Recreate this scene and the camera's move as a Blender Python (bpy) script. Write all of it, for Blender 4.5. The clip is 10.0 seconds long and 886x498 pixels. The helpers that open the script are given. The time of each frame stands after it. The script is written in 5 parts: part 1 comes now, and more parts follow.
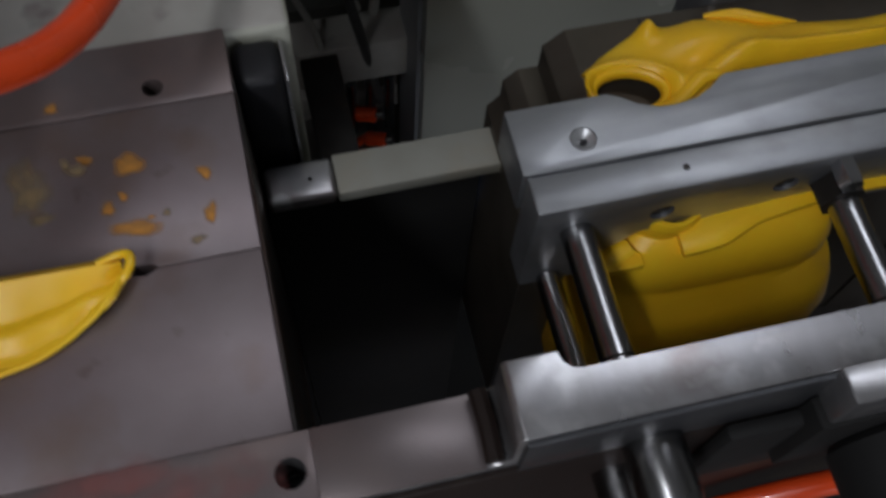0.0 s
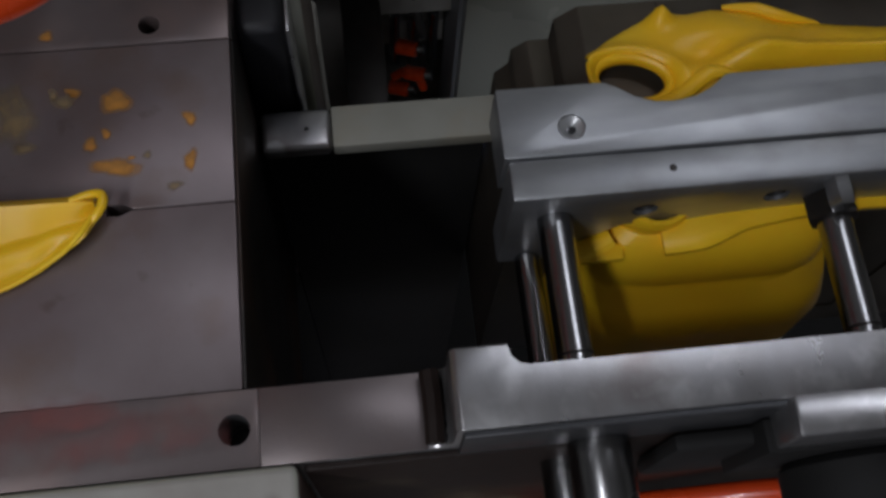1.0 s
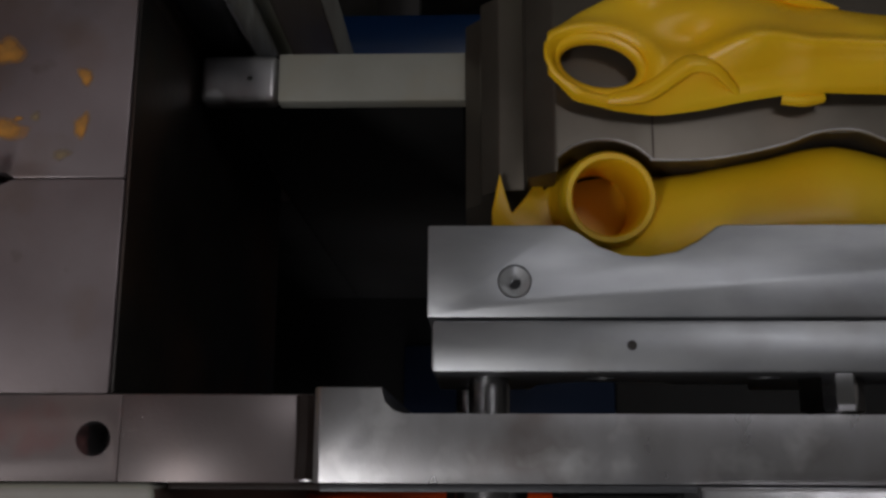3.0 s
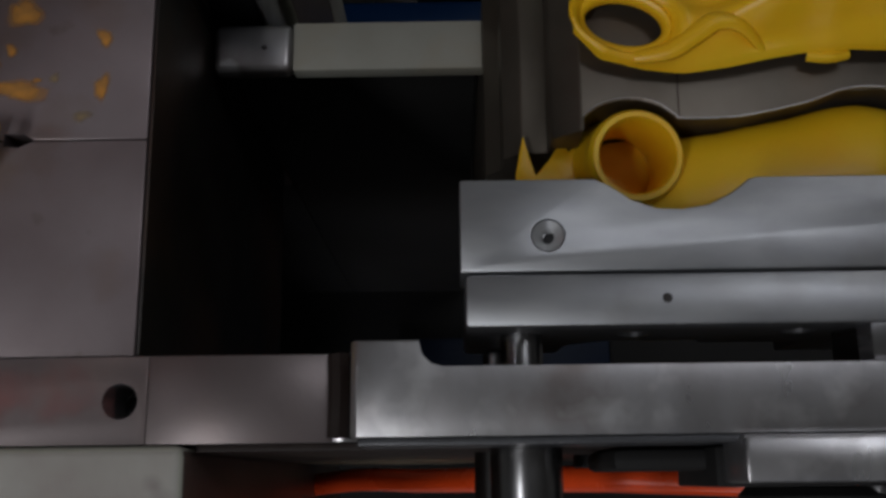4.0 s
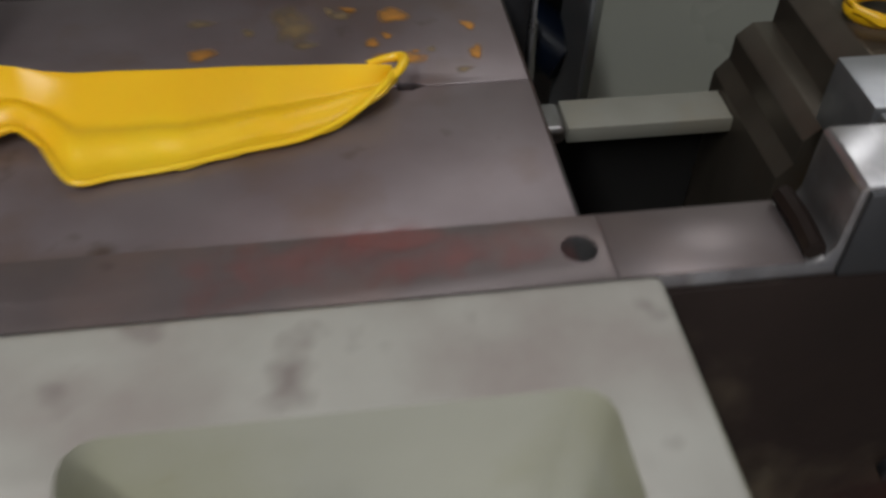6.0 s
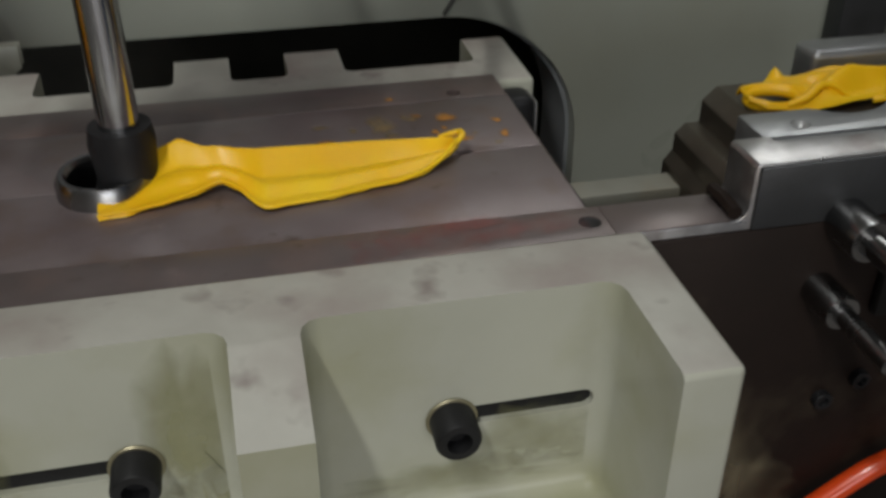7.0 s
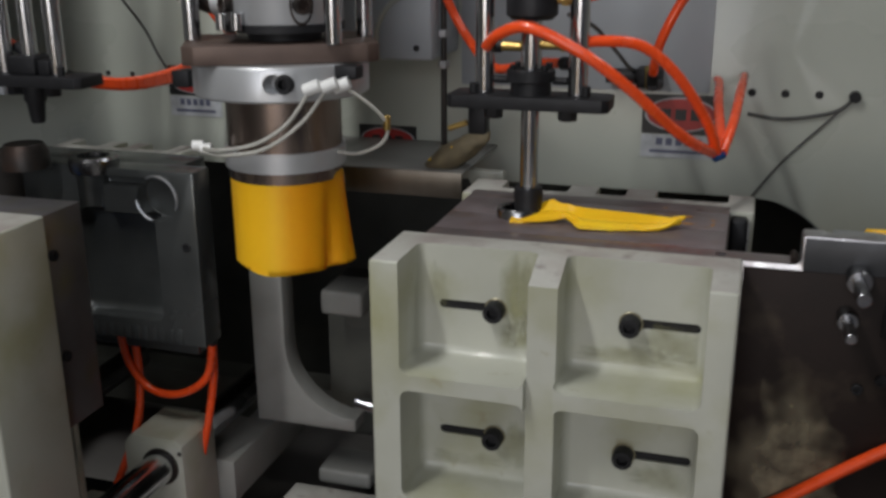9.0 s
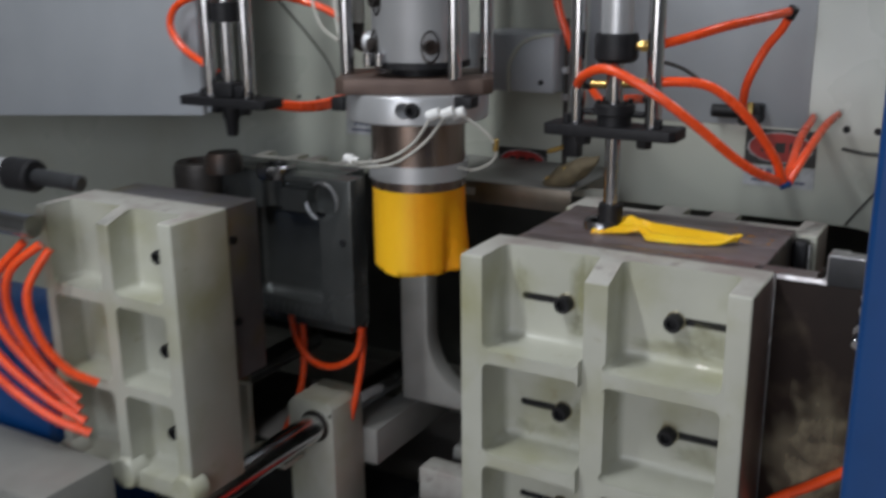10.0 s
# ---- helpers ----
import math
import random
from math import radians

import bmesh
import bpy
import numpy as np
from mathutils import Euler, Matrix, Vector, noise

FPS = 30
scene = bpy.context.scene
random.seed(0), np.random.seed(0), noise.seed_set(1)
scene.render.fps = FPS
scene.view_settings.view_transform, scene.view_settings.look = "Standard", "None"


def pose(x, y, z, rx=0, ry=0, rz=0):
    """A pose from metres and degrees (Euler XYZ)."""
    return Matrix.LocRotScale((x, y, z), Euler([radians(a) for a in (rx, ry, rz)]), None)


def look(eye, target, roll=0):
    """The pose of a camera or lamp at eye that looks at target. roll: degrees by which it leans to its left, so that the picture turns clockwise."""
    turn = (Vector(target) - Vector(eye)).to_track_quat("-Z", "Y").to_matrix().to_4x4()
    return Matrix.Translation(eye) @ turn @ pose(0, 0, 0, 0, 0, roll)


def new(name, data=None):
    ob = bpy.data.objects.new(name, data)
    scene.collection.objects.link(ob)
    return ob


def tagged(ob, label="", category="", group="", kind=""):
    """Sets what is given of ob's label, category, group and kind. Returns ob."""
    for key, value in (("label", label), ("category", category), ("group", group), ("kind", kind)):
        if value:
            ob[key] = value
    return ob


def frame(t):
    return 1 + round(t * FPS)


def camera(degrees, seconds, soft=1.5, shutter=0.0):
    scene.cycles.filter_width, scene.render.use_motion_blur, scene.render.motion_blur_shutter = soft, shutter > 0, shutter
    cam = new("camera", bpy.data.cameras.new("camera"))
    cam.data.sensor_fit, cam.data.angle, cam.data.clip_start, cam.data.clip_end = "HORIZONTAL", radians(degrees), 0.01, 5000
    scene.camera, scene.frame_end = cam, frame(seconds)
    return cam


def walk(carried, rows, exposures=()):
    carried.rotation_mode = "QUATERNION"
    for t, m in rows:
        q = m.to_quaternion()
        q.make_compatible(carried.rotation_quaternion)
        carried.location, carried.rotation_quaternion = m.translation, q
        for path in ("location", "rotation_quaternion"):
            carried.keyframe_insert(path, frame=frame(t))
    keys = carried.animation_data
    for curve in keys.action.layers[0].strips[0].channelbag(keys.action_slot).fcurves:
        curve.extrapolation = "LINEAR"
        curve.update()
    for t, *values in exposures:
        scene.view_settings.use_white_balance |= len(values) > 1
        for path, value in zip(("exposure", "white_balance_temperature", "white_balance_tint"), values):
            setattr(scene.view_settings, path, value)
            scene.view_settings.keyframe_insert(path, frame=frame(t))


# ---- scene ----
cam = camera(48.1, 10.0, soft=2.9, shutter=0.5)
PATH = [
    (0, (0.019, -0.195, 0.399), (0.288, 0.61, -1.412), 5.7),
    (0.3, (0.045, -0.199, 0.397), (0.243, 0.549, -1.447), 4.5),
    (0.5, (0.043, -0.2, 0.4), (0.243, 0.515, -1.457), 6.3),
    (1, (0.056, -0.179, 0.406), (0.207, 0.504, -1.467), 6.7),
    (1.4, (0.076, -0.145, 0.411), (0.206, 0.449, -1.494), 9.3),
    (1.5, (0.095, -0.138, 0.404), (0.148, 0.442, -1.509), 3.5),
    (2, (0.127, -0.122, 0.387), (0.096, 0.371, -1.551), -3.9),
    (2.5, (0.139, -0.111, 0.38), (0.072, 0.321, -1.572), -8.5),
    (4, (0.118, -0.13, 0.365), (0.1, 0.321, -1.583), -3.0),
    (4.5, (0.075, -0.166, 0.37), (0.145, 0.456, -1.529), 6.3),
    (5, (0.046, -0.196, 0.361), (0.144, 0.541, -1.496), 7.0),
    (5.2, (0.024, -0.205, 0.352), (0.169, 0.6, -1.472), 8.0),
    (5.5, (-0.017, -0.23, 0.327), (0.113, 0.73, -1.423), 5.0),
    (5.7, (-0.044, -0.257, 0.288), (0.139, 0.87, -1.354), 4.8),
    (6, (-0.096, -0.333, 0.247), (0.163, 1.044, -1.181), 2.8),
    (6.2, (-0.13, -0.389, 0.26), (0.194, 1.051, -1.09), 2.7),
    (7.3, (-0.19, -0.607, 0.291), (0.182, 1.109, -0.668), -0.6),
    (7.5, (-0.165, -0.66, 0.298), (0.058, 1.121, -0.585), -1.7),
    (7.7, (-0.137, -0.738, 0.291), (-0.088, 1.097, -0.503), 0.1),
    (8, (-0.087, -0.845, 0.308), (-0.329, 0.979, -0.476), -0.0),
    (8.2, (-0.065, -0.916, 0.326), (-0.438, 0.917, -0.38), -1.6),
    (8.5, (-0.058, -1.03, 0.331), (-0.592, 0.781, -0.328), -1.8),
    (8.8, (-0.022, -1.172, 0.339), (-0.576, 0.646, -0.283), -0.9),
    (9, (0.011, -1.249, 0.359), (-0.551, 0.572, -0.247), -0.3),
    (9.5, (0.114, -1.344, 0.394), (-0.62, 0.444, -0.121), -0.2),
    (10, (0.268, -1.425, 0.402), (-0.695, 0.238, -0.154), -0.6),
]
walk(cam, [(t, look(eye, target, roll)) for t, eye, target, roll in PATH],
     exposures=[(0, -0.55, 6200, 19), (0.5, -0.75, 6200, 19), (1.0, -0.74, 6200, 20), (2.0, -0.93, 6700, 22), (4.0, -0.98, 6400, 19), (4.5, -0.82, 6300, 19), (5.2, -0.48, 6300, 20), (5.5, -0.30, 6300, 18), (6.0, -0.10, 6600, 17), (7.5, -0.24, 6800, 12), (8.5, -0.18, 6700, 16), (10, 0.11, 6250, 17)])

# ---- world and light ----
world = bpy.data.worlds.new("world")
world.use_nodes = True
scene.world = world
sky = world.node_tree.nodes.new("ShaderNodeTexSky")
sky.sky_type, sky.sun_disc = "NISHITA", False
sky.sun_elevation, sky.sun_rotation = radians(35), radians(200)
world.node_tree.links.new(sky.outputs[0], world.node_tree.nodes["Background"].inputs[0])
world.node_tree.nodes["Background"].inputs[1].default_value = 0.1


def area(name, eye, target, sx, sy, power, colour):
    lamp = bpy.data.lights.new(name, "AREA")
    lamp.shape, lamp.size, lamp.size_y, lamp.energy, lamp.color = "RECTANGLE", sx, sy, power, colour
    ob = new(name, lamp)
    ob.matrix_world = look(eye, target)
    return ob


# daylight in the opening of the hall door behind the camera, and the ceiling tubes of the hall
area("door_daylight", (0.15, -4.35, 0.9), (0.0, 0, -0.1), 2.2, 1.9, 45, (0.93, 0.98, 1.0))
area("ceiling_tube_light", (0.72, 0.58, 2.3), (0.50, 0.2, 0), 0.85, 0.30, 8.0, (0.93, 0.99, 1.0))
area("ceiling_tube_light", (1.40, 2.0, 2.3), (0.4, 0.2, 0), 0.5, 0.6, 7.0, (0.95, 1.0, 0.98))
area("ceiling_tube_light", (-0.9, -1.2, 1.9), (-0.85, -0.4, 0), 0.09, 1.3, 30.0, (0.95, 1.0, 0.97))


# ---- materials ----
def material(name, base, rough=0.5, metal=0.0, dark=None, scale=40.0, amount=0.5, bump=0.0, bscale=300.0,
             stain=None, sscale=6.0, slow=0.5, shigh=0.62, stretch=(1, 1, 1), coat=0.0, sub=0.0, speck=None, kscale=60.0, klow=0.66):
    m = bpy.data.materials.new(name)
    m.use_nodes = True
    n, l = m.node_tree.nodes, m.node_tree.links
    b = n["Principled BSDF"]
    tc = n.new("ShaderNodeTexCoord")
    mp = n.new("ShaderNodeMapping")
    mp.inputs["Scale"].default_value = stretch
    l.new(tc.outputs["Object"], mp.inputs[0])

    def ramp(src, lo, hi):
        r = n.new("ShaderNodeMapRange")
        r.inputs[1].default_value, r.inputs[2].default_value = lo, hi
        l.new(src, r.inputs[0])
        return r.outputs[0]

    def tex(s, detail=5.0, raw=False):
        t = n.new("ShaderNodeTexNoise")
        t.inputs["Scale"].default_value, t.inputs["Detail"].default_value = s, detail
        l.new(tc.outputs["Object"] if raw else mp.outputs[0], t.inputs["Vector"])
        return t.outputs["Fac"]

    def mix(fac, a, c):
        x = n.new("ShaderNodeMix")
        x.data_type = "RGBA"
        l.new(fac, x.inputs[0])
        for sock, v in ((x.inputs[6], a), (x.inputs[7], c)):
            if isinstance(v, tuple):
                sock.default_value = (*v, 1)
            else:
                l.new(v, sock)
        return x.outputs[2]

    dark = dark or tuple(c * 0.6 for c in base)
    fine = tex(scale)
    col = mix(ramp(fine, 0.5 - amount / 2, 0.5 + amount / 2), dark, base)
    if stain:
        col = mix(ramp(tex(sscale, 8.0, True), slow, shigh), col, stain)
    if speck:
        col = mix(ramp(tex(kscale, 3.0, True), klow, klow + 0.12), col, speck)
    l.new(col, b.inputs["Base Color"])
    b.inputs["Metallic"].default_value = metal
    r = n.new("ShaderNodeMapRange")
    r.inputs[3].default_value, r.inputs[4].default_value = rough - 0.09, rough + 0.12
    l.new(tex(scale * 0.6, 4.0), r.inputs[0])
    l.new(r.outputs[0], b.inputs["Roughness"])
    b.inputs["Coat Weight"].default_value = coat
    if sub:
        b.inputs["Subsurface Weight"].default_value = sub
        b.inputs["Subsurface Radius"].default_value = (0.01, 0.006, 0.001)
    if bump:
        bp = n.new("ShaderNodeBump")
        bp.inputs["Strength"].default_value, bp.inputs["Distance"].default_value = bump, 0.001
        l.new(tex(bscale, 3.0), bp.inputs["Height"])
        l.new(bp.outputs[0], b.inputs["Normal"])
    return m


def film(m, scale):
    """Lets a dried film thin out towards its rim, by the attribute that its mesh carries."""
    n, l = m.node_tree.nodes, m.node_tree.links
    at = n.new("ShaderNodeAttribute")
    at.attribute_name = "cover"
    tex = n.new("ShaderNodeTexNoise")
    tex.inputs["Scale"].default_value, tex.inputs["Detail"].default_value = scale, 5.0
    co = n.new("ShaderNodeTexCoord")
    l.new(co.outputs["Object"], tex.inputs["Vector"])
    su = n.new("ShaderNodeMath")
    su.operation = "ADD"
    l.new(at.outputs["Fac"], su.inputs[0])
    l.new(tex.outputs["Fac"], su.inputs[1])
    r = n.new("ShaderNodeMapRange")
    r.inputs[1].default_value, r.inputs[2].default_value = 0.55, 1.55
    r.inputs[4].default_value = 0.95
    l.new(su.outputs[0], r.inputs[0])
    l.new(r.outputs[0], n["Principled BSDF"].inputs["Alpha"])


M_MOULD = material("brown_mould_steel", (0.262, 0.224, 0.228), 0.36, 0.42, (0.182, 0.142, 0.145), 24, 0.6, 0.05, 500,
                   (0.19, 0.135, 0.115), 20, 0.50, 0.70, speck=(0.13, 0.095, 0.08), kscale=45, klow=0.66)
M_PLATE = material("worn_plate_steel", (0.195, 0.165, 0.163), 0.36, 0.40, (0.135, 0.108, 0.106), 26, 0.6, 0.05, 600,
                   (0.23, 0.165, 0.15), 15, 0.48, 0.72, speck=(0.12, 0.09, 0.08), kscale=50, klow=0.67)
M_STEEL = material("ground_steel", (0.42, 0.43, 0.44), 0.38, 0.85, (0.34, 0.35, 0.37), 50, 0.6, 0.03, 900,
                   (0.30, 0.30, 0.30), 26, 0.50, 0.72, (1, 3, 3))
M_BAR = material("brushed_bar_steel", (0.46, 0.46, 0.475), 0.29, 0.85, (0.37, 0.36, 0.36), 40, 0.6, 0.05, 500,
                 (0.26, 0.22, 0.205), 24, 0.50, 0.72, (2.5, 1, 2.5), speck=(0.56, 0.56, 0.565), kscale=48, klow=0.55)
M_BLOCK = material("stained_block_steel", (0.155, 0.135, 0.11), 0.34, 0.7, (0.085, 0.072, 0.056), 26, 0.6, 0.03, 500,
                   (0.14, 0.115, 0.09), 25, 0.5, 0.7, (1, 1, 0.3))
M_DARK = material("near_black_steel", (0.05, 0.045, 0.042), 0.45, 0.6, (0.025, 0.022, 0.02), 30, 0.5, 0.2, 300,
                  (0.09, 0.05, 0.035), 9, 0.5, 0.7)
# rust brown, taken darker so it also carries the front face's shade
M_RUST_SHADED = material("rust_with_shade", (0.022, 0.0135, 0.011), 0.48, 0.0, (0.012, 0.008, 0.0065), 14, 0.6, 0.25, 160,
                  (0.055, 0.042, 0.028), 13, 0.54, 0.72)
M_RUST_SHADED.node_tree.nodes["Principled BSDF"].inputs["Specular IOR Level"].default_value = 0.2
# brown for the cream platen's right side, standing in for its shade
M_SIDESHADE = material("shaded_side_brown", (0.17, 0.125, 0.105), 0.35, 0.1, (0.10, 0.07, 0.06), 12, 0.6, 0.2, 200, (0.16, 0.12, 0.095), 9, 0.5, 0.7)
M_STRIPEND = material("rubbed_strip_steel", (0.200, 0.171, 0.169), 0.32, 0.45, (0.139, 0.112, 0.110), 26, 0.6, 0.05, 600, (0.19, 0.150, 0.140), 15, 0.48, 0.72)
M_CROSS = material("dull_painted_bar", (0.30, 0.298, 0.26), 0.55, 0.1, (0.25, 0.247, 0.21), 30, 0.5, 0.1, 300, (0.28, 0.25, 0.19), 22, 0.55, 0.75)
M_CHROME = material("chrome_rod", (0.62, 0.63, 0.65), 0.16, 1.0, (0.5, 0.5, 0.52), 30, 0.4)
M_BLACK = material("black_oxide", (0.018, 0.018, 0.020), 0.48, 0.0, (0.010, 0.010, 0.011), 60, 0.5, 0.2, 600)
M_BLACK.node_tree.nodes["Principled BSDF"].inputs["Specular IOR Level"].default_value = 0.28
M_BEIGE = material("cream_machine_paint", (0.495, 0.50, 0.43), 0.38, 0.0, (0.43, 0.435, 0.365), 12, 0.5, 0.15, 120,
                   (0.33, 0.325, 0.19), 7.0, 0.48, 0.74, coat=0.15, speck=(0.34, 0.31, 0.20), kscale=30, klow=0.68)
M_BEIGE_WORN = material("worn_cream_paint", (0.48, 0.475, 0.43), 0.5, 0.0, (0.40, 0.39, 0.35), 30, 0.5, 0.2, 160,
                        (0.34, 0.30, 0.275), 17, 0.46, 0.72, speck=(0.27, 0.24, 0.22), kscale=30, klow=0.62)
M_WALL = material("grey_green_panel_paint", (0.43, 0.45, 0.395), 0.27, 0.0, (0.40, 0.42, 0.365), 5, 0.5, 0.05, 90,
                  (0.36, 0.36, 0.29), 3.2, 0.55, 0.8, coat=0.2)
M_GREY = material("grey_cover_paint", (0.36, 0.38, 0.40), 0.45, 0.0, (0.31, 0.33, 0.35), 6, 0.5, 0.05, 90)
M_ORANGE = material("orange_hose_plastic", (1.0, 0.092, 0.012), 0.25, 0.0, (0.82, 0.075, 0.012), 40, 0.5, coat=0.4, sub=0.0)
M_YELLOW = material("yellow_bottle_plastic", (0.98, 0.60, 0.012), 0.36, 0.0, (0.93, 0.50, 0.006), 16, 0.5, 0.08, 120,
                    (0.98, 0.66, 0.02), 9, 0.5, 0.7, sub=0.12)
M_PARISON = material("hot_yellow_plastic", (1.0, 0.56, 0.015), 0.34, 0.0, (0.95, 0.49, 0.01), 8, 0.5, sub=0.12)
M_RESIDUE = material("orange_plastic_residue", (0.62, 0.27, 0.035), 0.6, 0.0, (0.42, 0.20, 0.05), 120, 0.5)
M_PALE = material("pale_plastic_residue", (0.36, 0.25, 0.11), 0.6, 0.0, (0.25, 0.19, 0.13), 90, 0.5)
M_REDMARK = material("red_marker_smear", (0.46, 0.13, 0.115), 0.45, 0.2, (0.36, 0.16, 0.15), 45, 0.35)
M_TAN = material("dried_tan_grease", (0.33, 0.28, 0.18), 0.5, 0.0, (0.11, 0.085, 0.055), 36, 0.4, 0.3, 120)
M_GRIME = material("olive_oil_grime", (0.34, 0.335, 0.17), 0.4, 0.0, (0.26, 0.255, 0.12), 25, 0.5)
for m, s in ((M_GRIME, 26.0), (M_TAN, 38.0), (M_RESIDUE, 130.0), (M_PALE, 110.0), (M_REDMARK, 70.0)):
    film(m, s)
M_BLUE = material("blue_gate_paint", (0.003, 0.055, 0.20), 0.35, 0.0, (0.002, 0.042, 0.155), 14, 0.5, coat=0.3)
M_ALU = material("heater_band_aluminium", (0.60, 0.61, 0.62), 0.36, 0.6, (0.47, 0.48, 0.49), 12, 0.6, 0.05, 200)
M_BROWNPL = material("heat_browned_steel", (0.15, 0.105, 0.085), 0.5, 0.5, (0.10, 0.07, 0.06), 20, 0.5, 0.2, 300)
M_DIE = material("heat_tinted_die_steel", (0.40, 0.33, 0.29), 0.24, 0.95, (0.22, 0.16, 0.14), 10, 0.6, stretch=(3, 3, 0.3))
M_WHITE = material("white_ceramic", (0.80, 0.80, 0.78), 0.4, 0.0, (0.72, 0.72, 0.70), 40)
M_BRAID = material("braided_heater_lead", (0.58, 0.57, 0.52), 0.6, 0.1, (0.36, 0.35, 0.31), 700, 0.5, 0.4, 900)
M_BRASS = material("brass_fitting", (0.55, 0.38, 0.13), 0.3, 1.0, (0.42, 0.28, 0.09), 40)
M_SIGNBLACK = material("sign_black", (0.02, 0.02, 0.02), 0.4)
M_SIGNRED = material("sign_red", (0.45, 0.035, 0.03), 0.4)
M_SIGNWHITE = material("sign_white", (0.50, 0.52, 0.54), 0.45)
M_SIGNINK = material("sign_ink", (0.12, 0.13, 0.20), 0.5)
M_WASHER = material("pale_washer", (0.42, 0.38, 0.26), 0.4, 0.7, (0.30, 0.27, 0.18), 40)
M_MOULD_FAR = material("blue_grey_mould_steel", (0.19, 0.20, 0.198), 0.23, 0.7, (0.085, 0.092, 0.09), 10, 0.7, 0.14, 60)
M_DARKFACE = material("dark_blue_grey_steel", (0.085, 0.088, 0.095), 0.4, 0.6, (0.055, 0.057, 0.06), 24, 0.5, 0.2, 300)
# grey paint; on cream parts inside the machine it stands in for shade
M_SHADEGREY = material("shade_grey_paint", (0.27, 0.27, 0.25), 0.5, 0.0, (0.19, 0.19, 0.175), 10, 0.5, 0.2, 90)
M_SLEEVE = material("polished_sleeve_steel", (0.36, 0.36, 0.365), 0.24, 1.0, (0.26, 0.26, 0.265), 30, 0.5)
M_MOULD_GREY = material("grey_mould_steel", (0.155, 0.145, 0.15), 0.42, 0.5, (0.10, 0.095, 0.098), 20, 0.6, 0.05, 300,
                        (0.13, 0.12, 0.075), 14, 0.5, 0.7)
M_INNER = material("inner_frame_paint", (0.10, 0.10, 0.085), 0.6, 0.0, (0.05, 0.05, 0.043), 8, 0.6, 0.2, 60)
M_NAVY = material("dark_navy_sheet", (0.006, 0.018, 0.05), 0.4, 0.0, (0.004, 0.012, 0.035), 12)
M_WIRE = material("grey_cable", (0.09, 0.09, 0.085), 0.5)
# near-black that puts the pit's shade into the colour
M_PITSHADE = material("pit_shade_black", (0.008, 0.0075, 0.007), 0.75, 0.0, (0.004, 0.004, 0.004), 15, 0.5)
M_FLOOR = material("oily_concrete_floor", (0.33, 0.31, 0.29), 0.5, 0.0, (0.24, 0.225, 0.21), 6, 0.6, 0.3, 60,
                   (0.12, 0.11, 0.10), 2.5, 0.55, 0.7)
M_HALL = material("hall_wall_paint", (0.55, 0.55, 0.52), 0.7, 0.0, (0.46, 0.46, 0.43), 2, 0.5)
M_RED = material("red_plastic", (0.55, 0.03, 0.02), 0.4)
M_GLOVE = material("grey_rag_with_yellow", (0.17, 0.135, 0.075), 0.8, 0.0, (0.10, 0.08, 0.05), 60, 0.5, 0.4, 200)


# ---- mesh helpers ----
def thing(name, at, label, category, group="", kind=""):
    ob = new(name)
    ob.location = at
    ob.empty_display_size = 0.05
    return tagged(ob, label, category, group, kind)


def origin(ob):
    p = Vector((0, 0, 0))
    while ob:
        p += ob.location
        ob = ob.parent
    return p


def part(name, bm, mat, parent=None, label="", smooth=35.0):
    """One mesh object; the bmesh is given in world metres."""
    if parent:
        bm.transform(Matrix.Translation(-origin(parent)))
    bmesh.ops.recalc_face_normals(bm, faces=bm.faces[:])
    if smooth:
        for f in bm.faces:
            f.smooth = True
        for e in bm.edges:
            if len(e.link_faces) == 2 and e.calc_face_angle(0) > radians(smooth):
                e.smooth = False
    me = bpy.data.meshes.new(name)
    bm.to_mesh(me)
    bm.free()
    me.materials.append(mat)
    ob = new(name, me)
    ob.parent = parent
    if label:
        ob["label"] = label
    return ob


def add(bm, other):
    me = bpy.data.meshes.new("join")
    other.to_mesh(me)
    other.free()
    bm.from_mesh(me)
    bpy.data.meshes.remove(me)
    return bm


def box(x0, x1, y0, y1, z0, z1, bevel=0.0015, seg=2):
    bm = bmesh.new()
    bmesh.ops.create_cube(bm, size=1)
    bm.transform(Matrix.Translation(((x0 + x1) / 2, (y0 + y1) / 2, (z0 + z1) / 2))
                 @ Matrix.Diagonal((abs(x1 - x0), abs(y1 - y0), abs(z1 - z0), 1)))
    if bevel:
        bmesh.ops.bevel(bm, geom=bm.edges[:], offset=bevel, segments=seg, profile=0.5, affect="EDGES")
    return bm


def lathe(profile, axis_at=(0, 0, 0), way="z", steps=32, turn=0.0):
    """Rings of (radius, height) turned about an axis."""
    bm = bmesh.new()
    rings = []
    for r, h in profile:
        if r < 1e-6:
            rings.append([bm.verts.new((0, 0, h))])
        else:
            rings.append([bm.verts.new((r * math.cos(2 * math.pi * k / steps + turn), r * math.sin(2 * math.pi * k / steps + turn), h))
                          for k in range(steps)])
    for a, b in zip(rings, rings[1:]):
        for k in range(steps):
            j = (k + 1) % steps
            if len(a) == 1 and len(b) == 1:
                continue
            if len(a) == 1:
                bm.faces.new((a[0], b[j], b[k]))
            elif len(b) == 1:
                bm.faces.new((a[k], a[j], b[0]))
            else:
                bm.faces.new((a[k], a[j], b[j], b[k]))
    turnm = {"z": Matrix.Identity(4), "y": Matrix.Rotation(radians(90), 4, "X"), "x": Matrix.Rotation(radians(90), 4, "Y")}[way]
    bm.transform(Matrix.Translation(axis_at) @ turnm)
    return bm


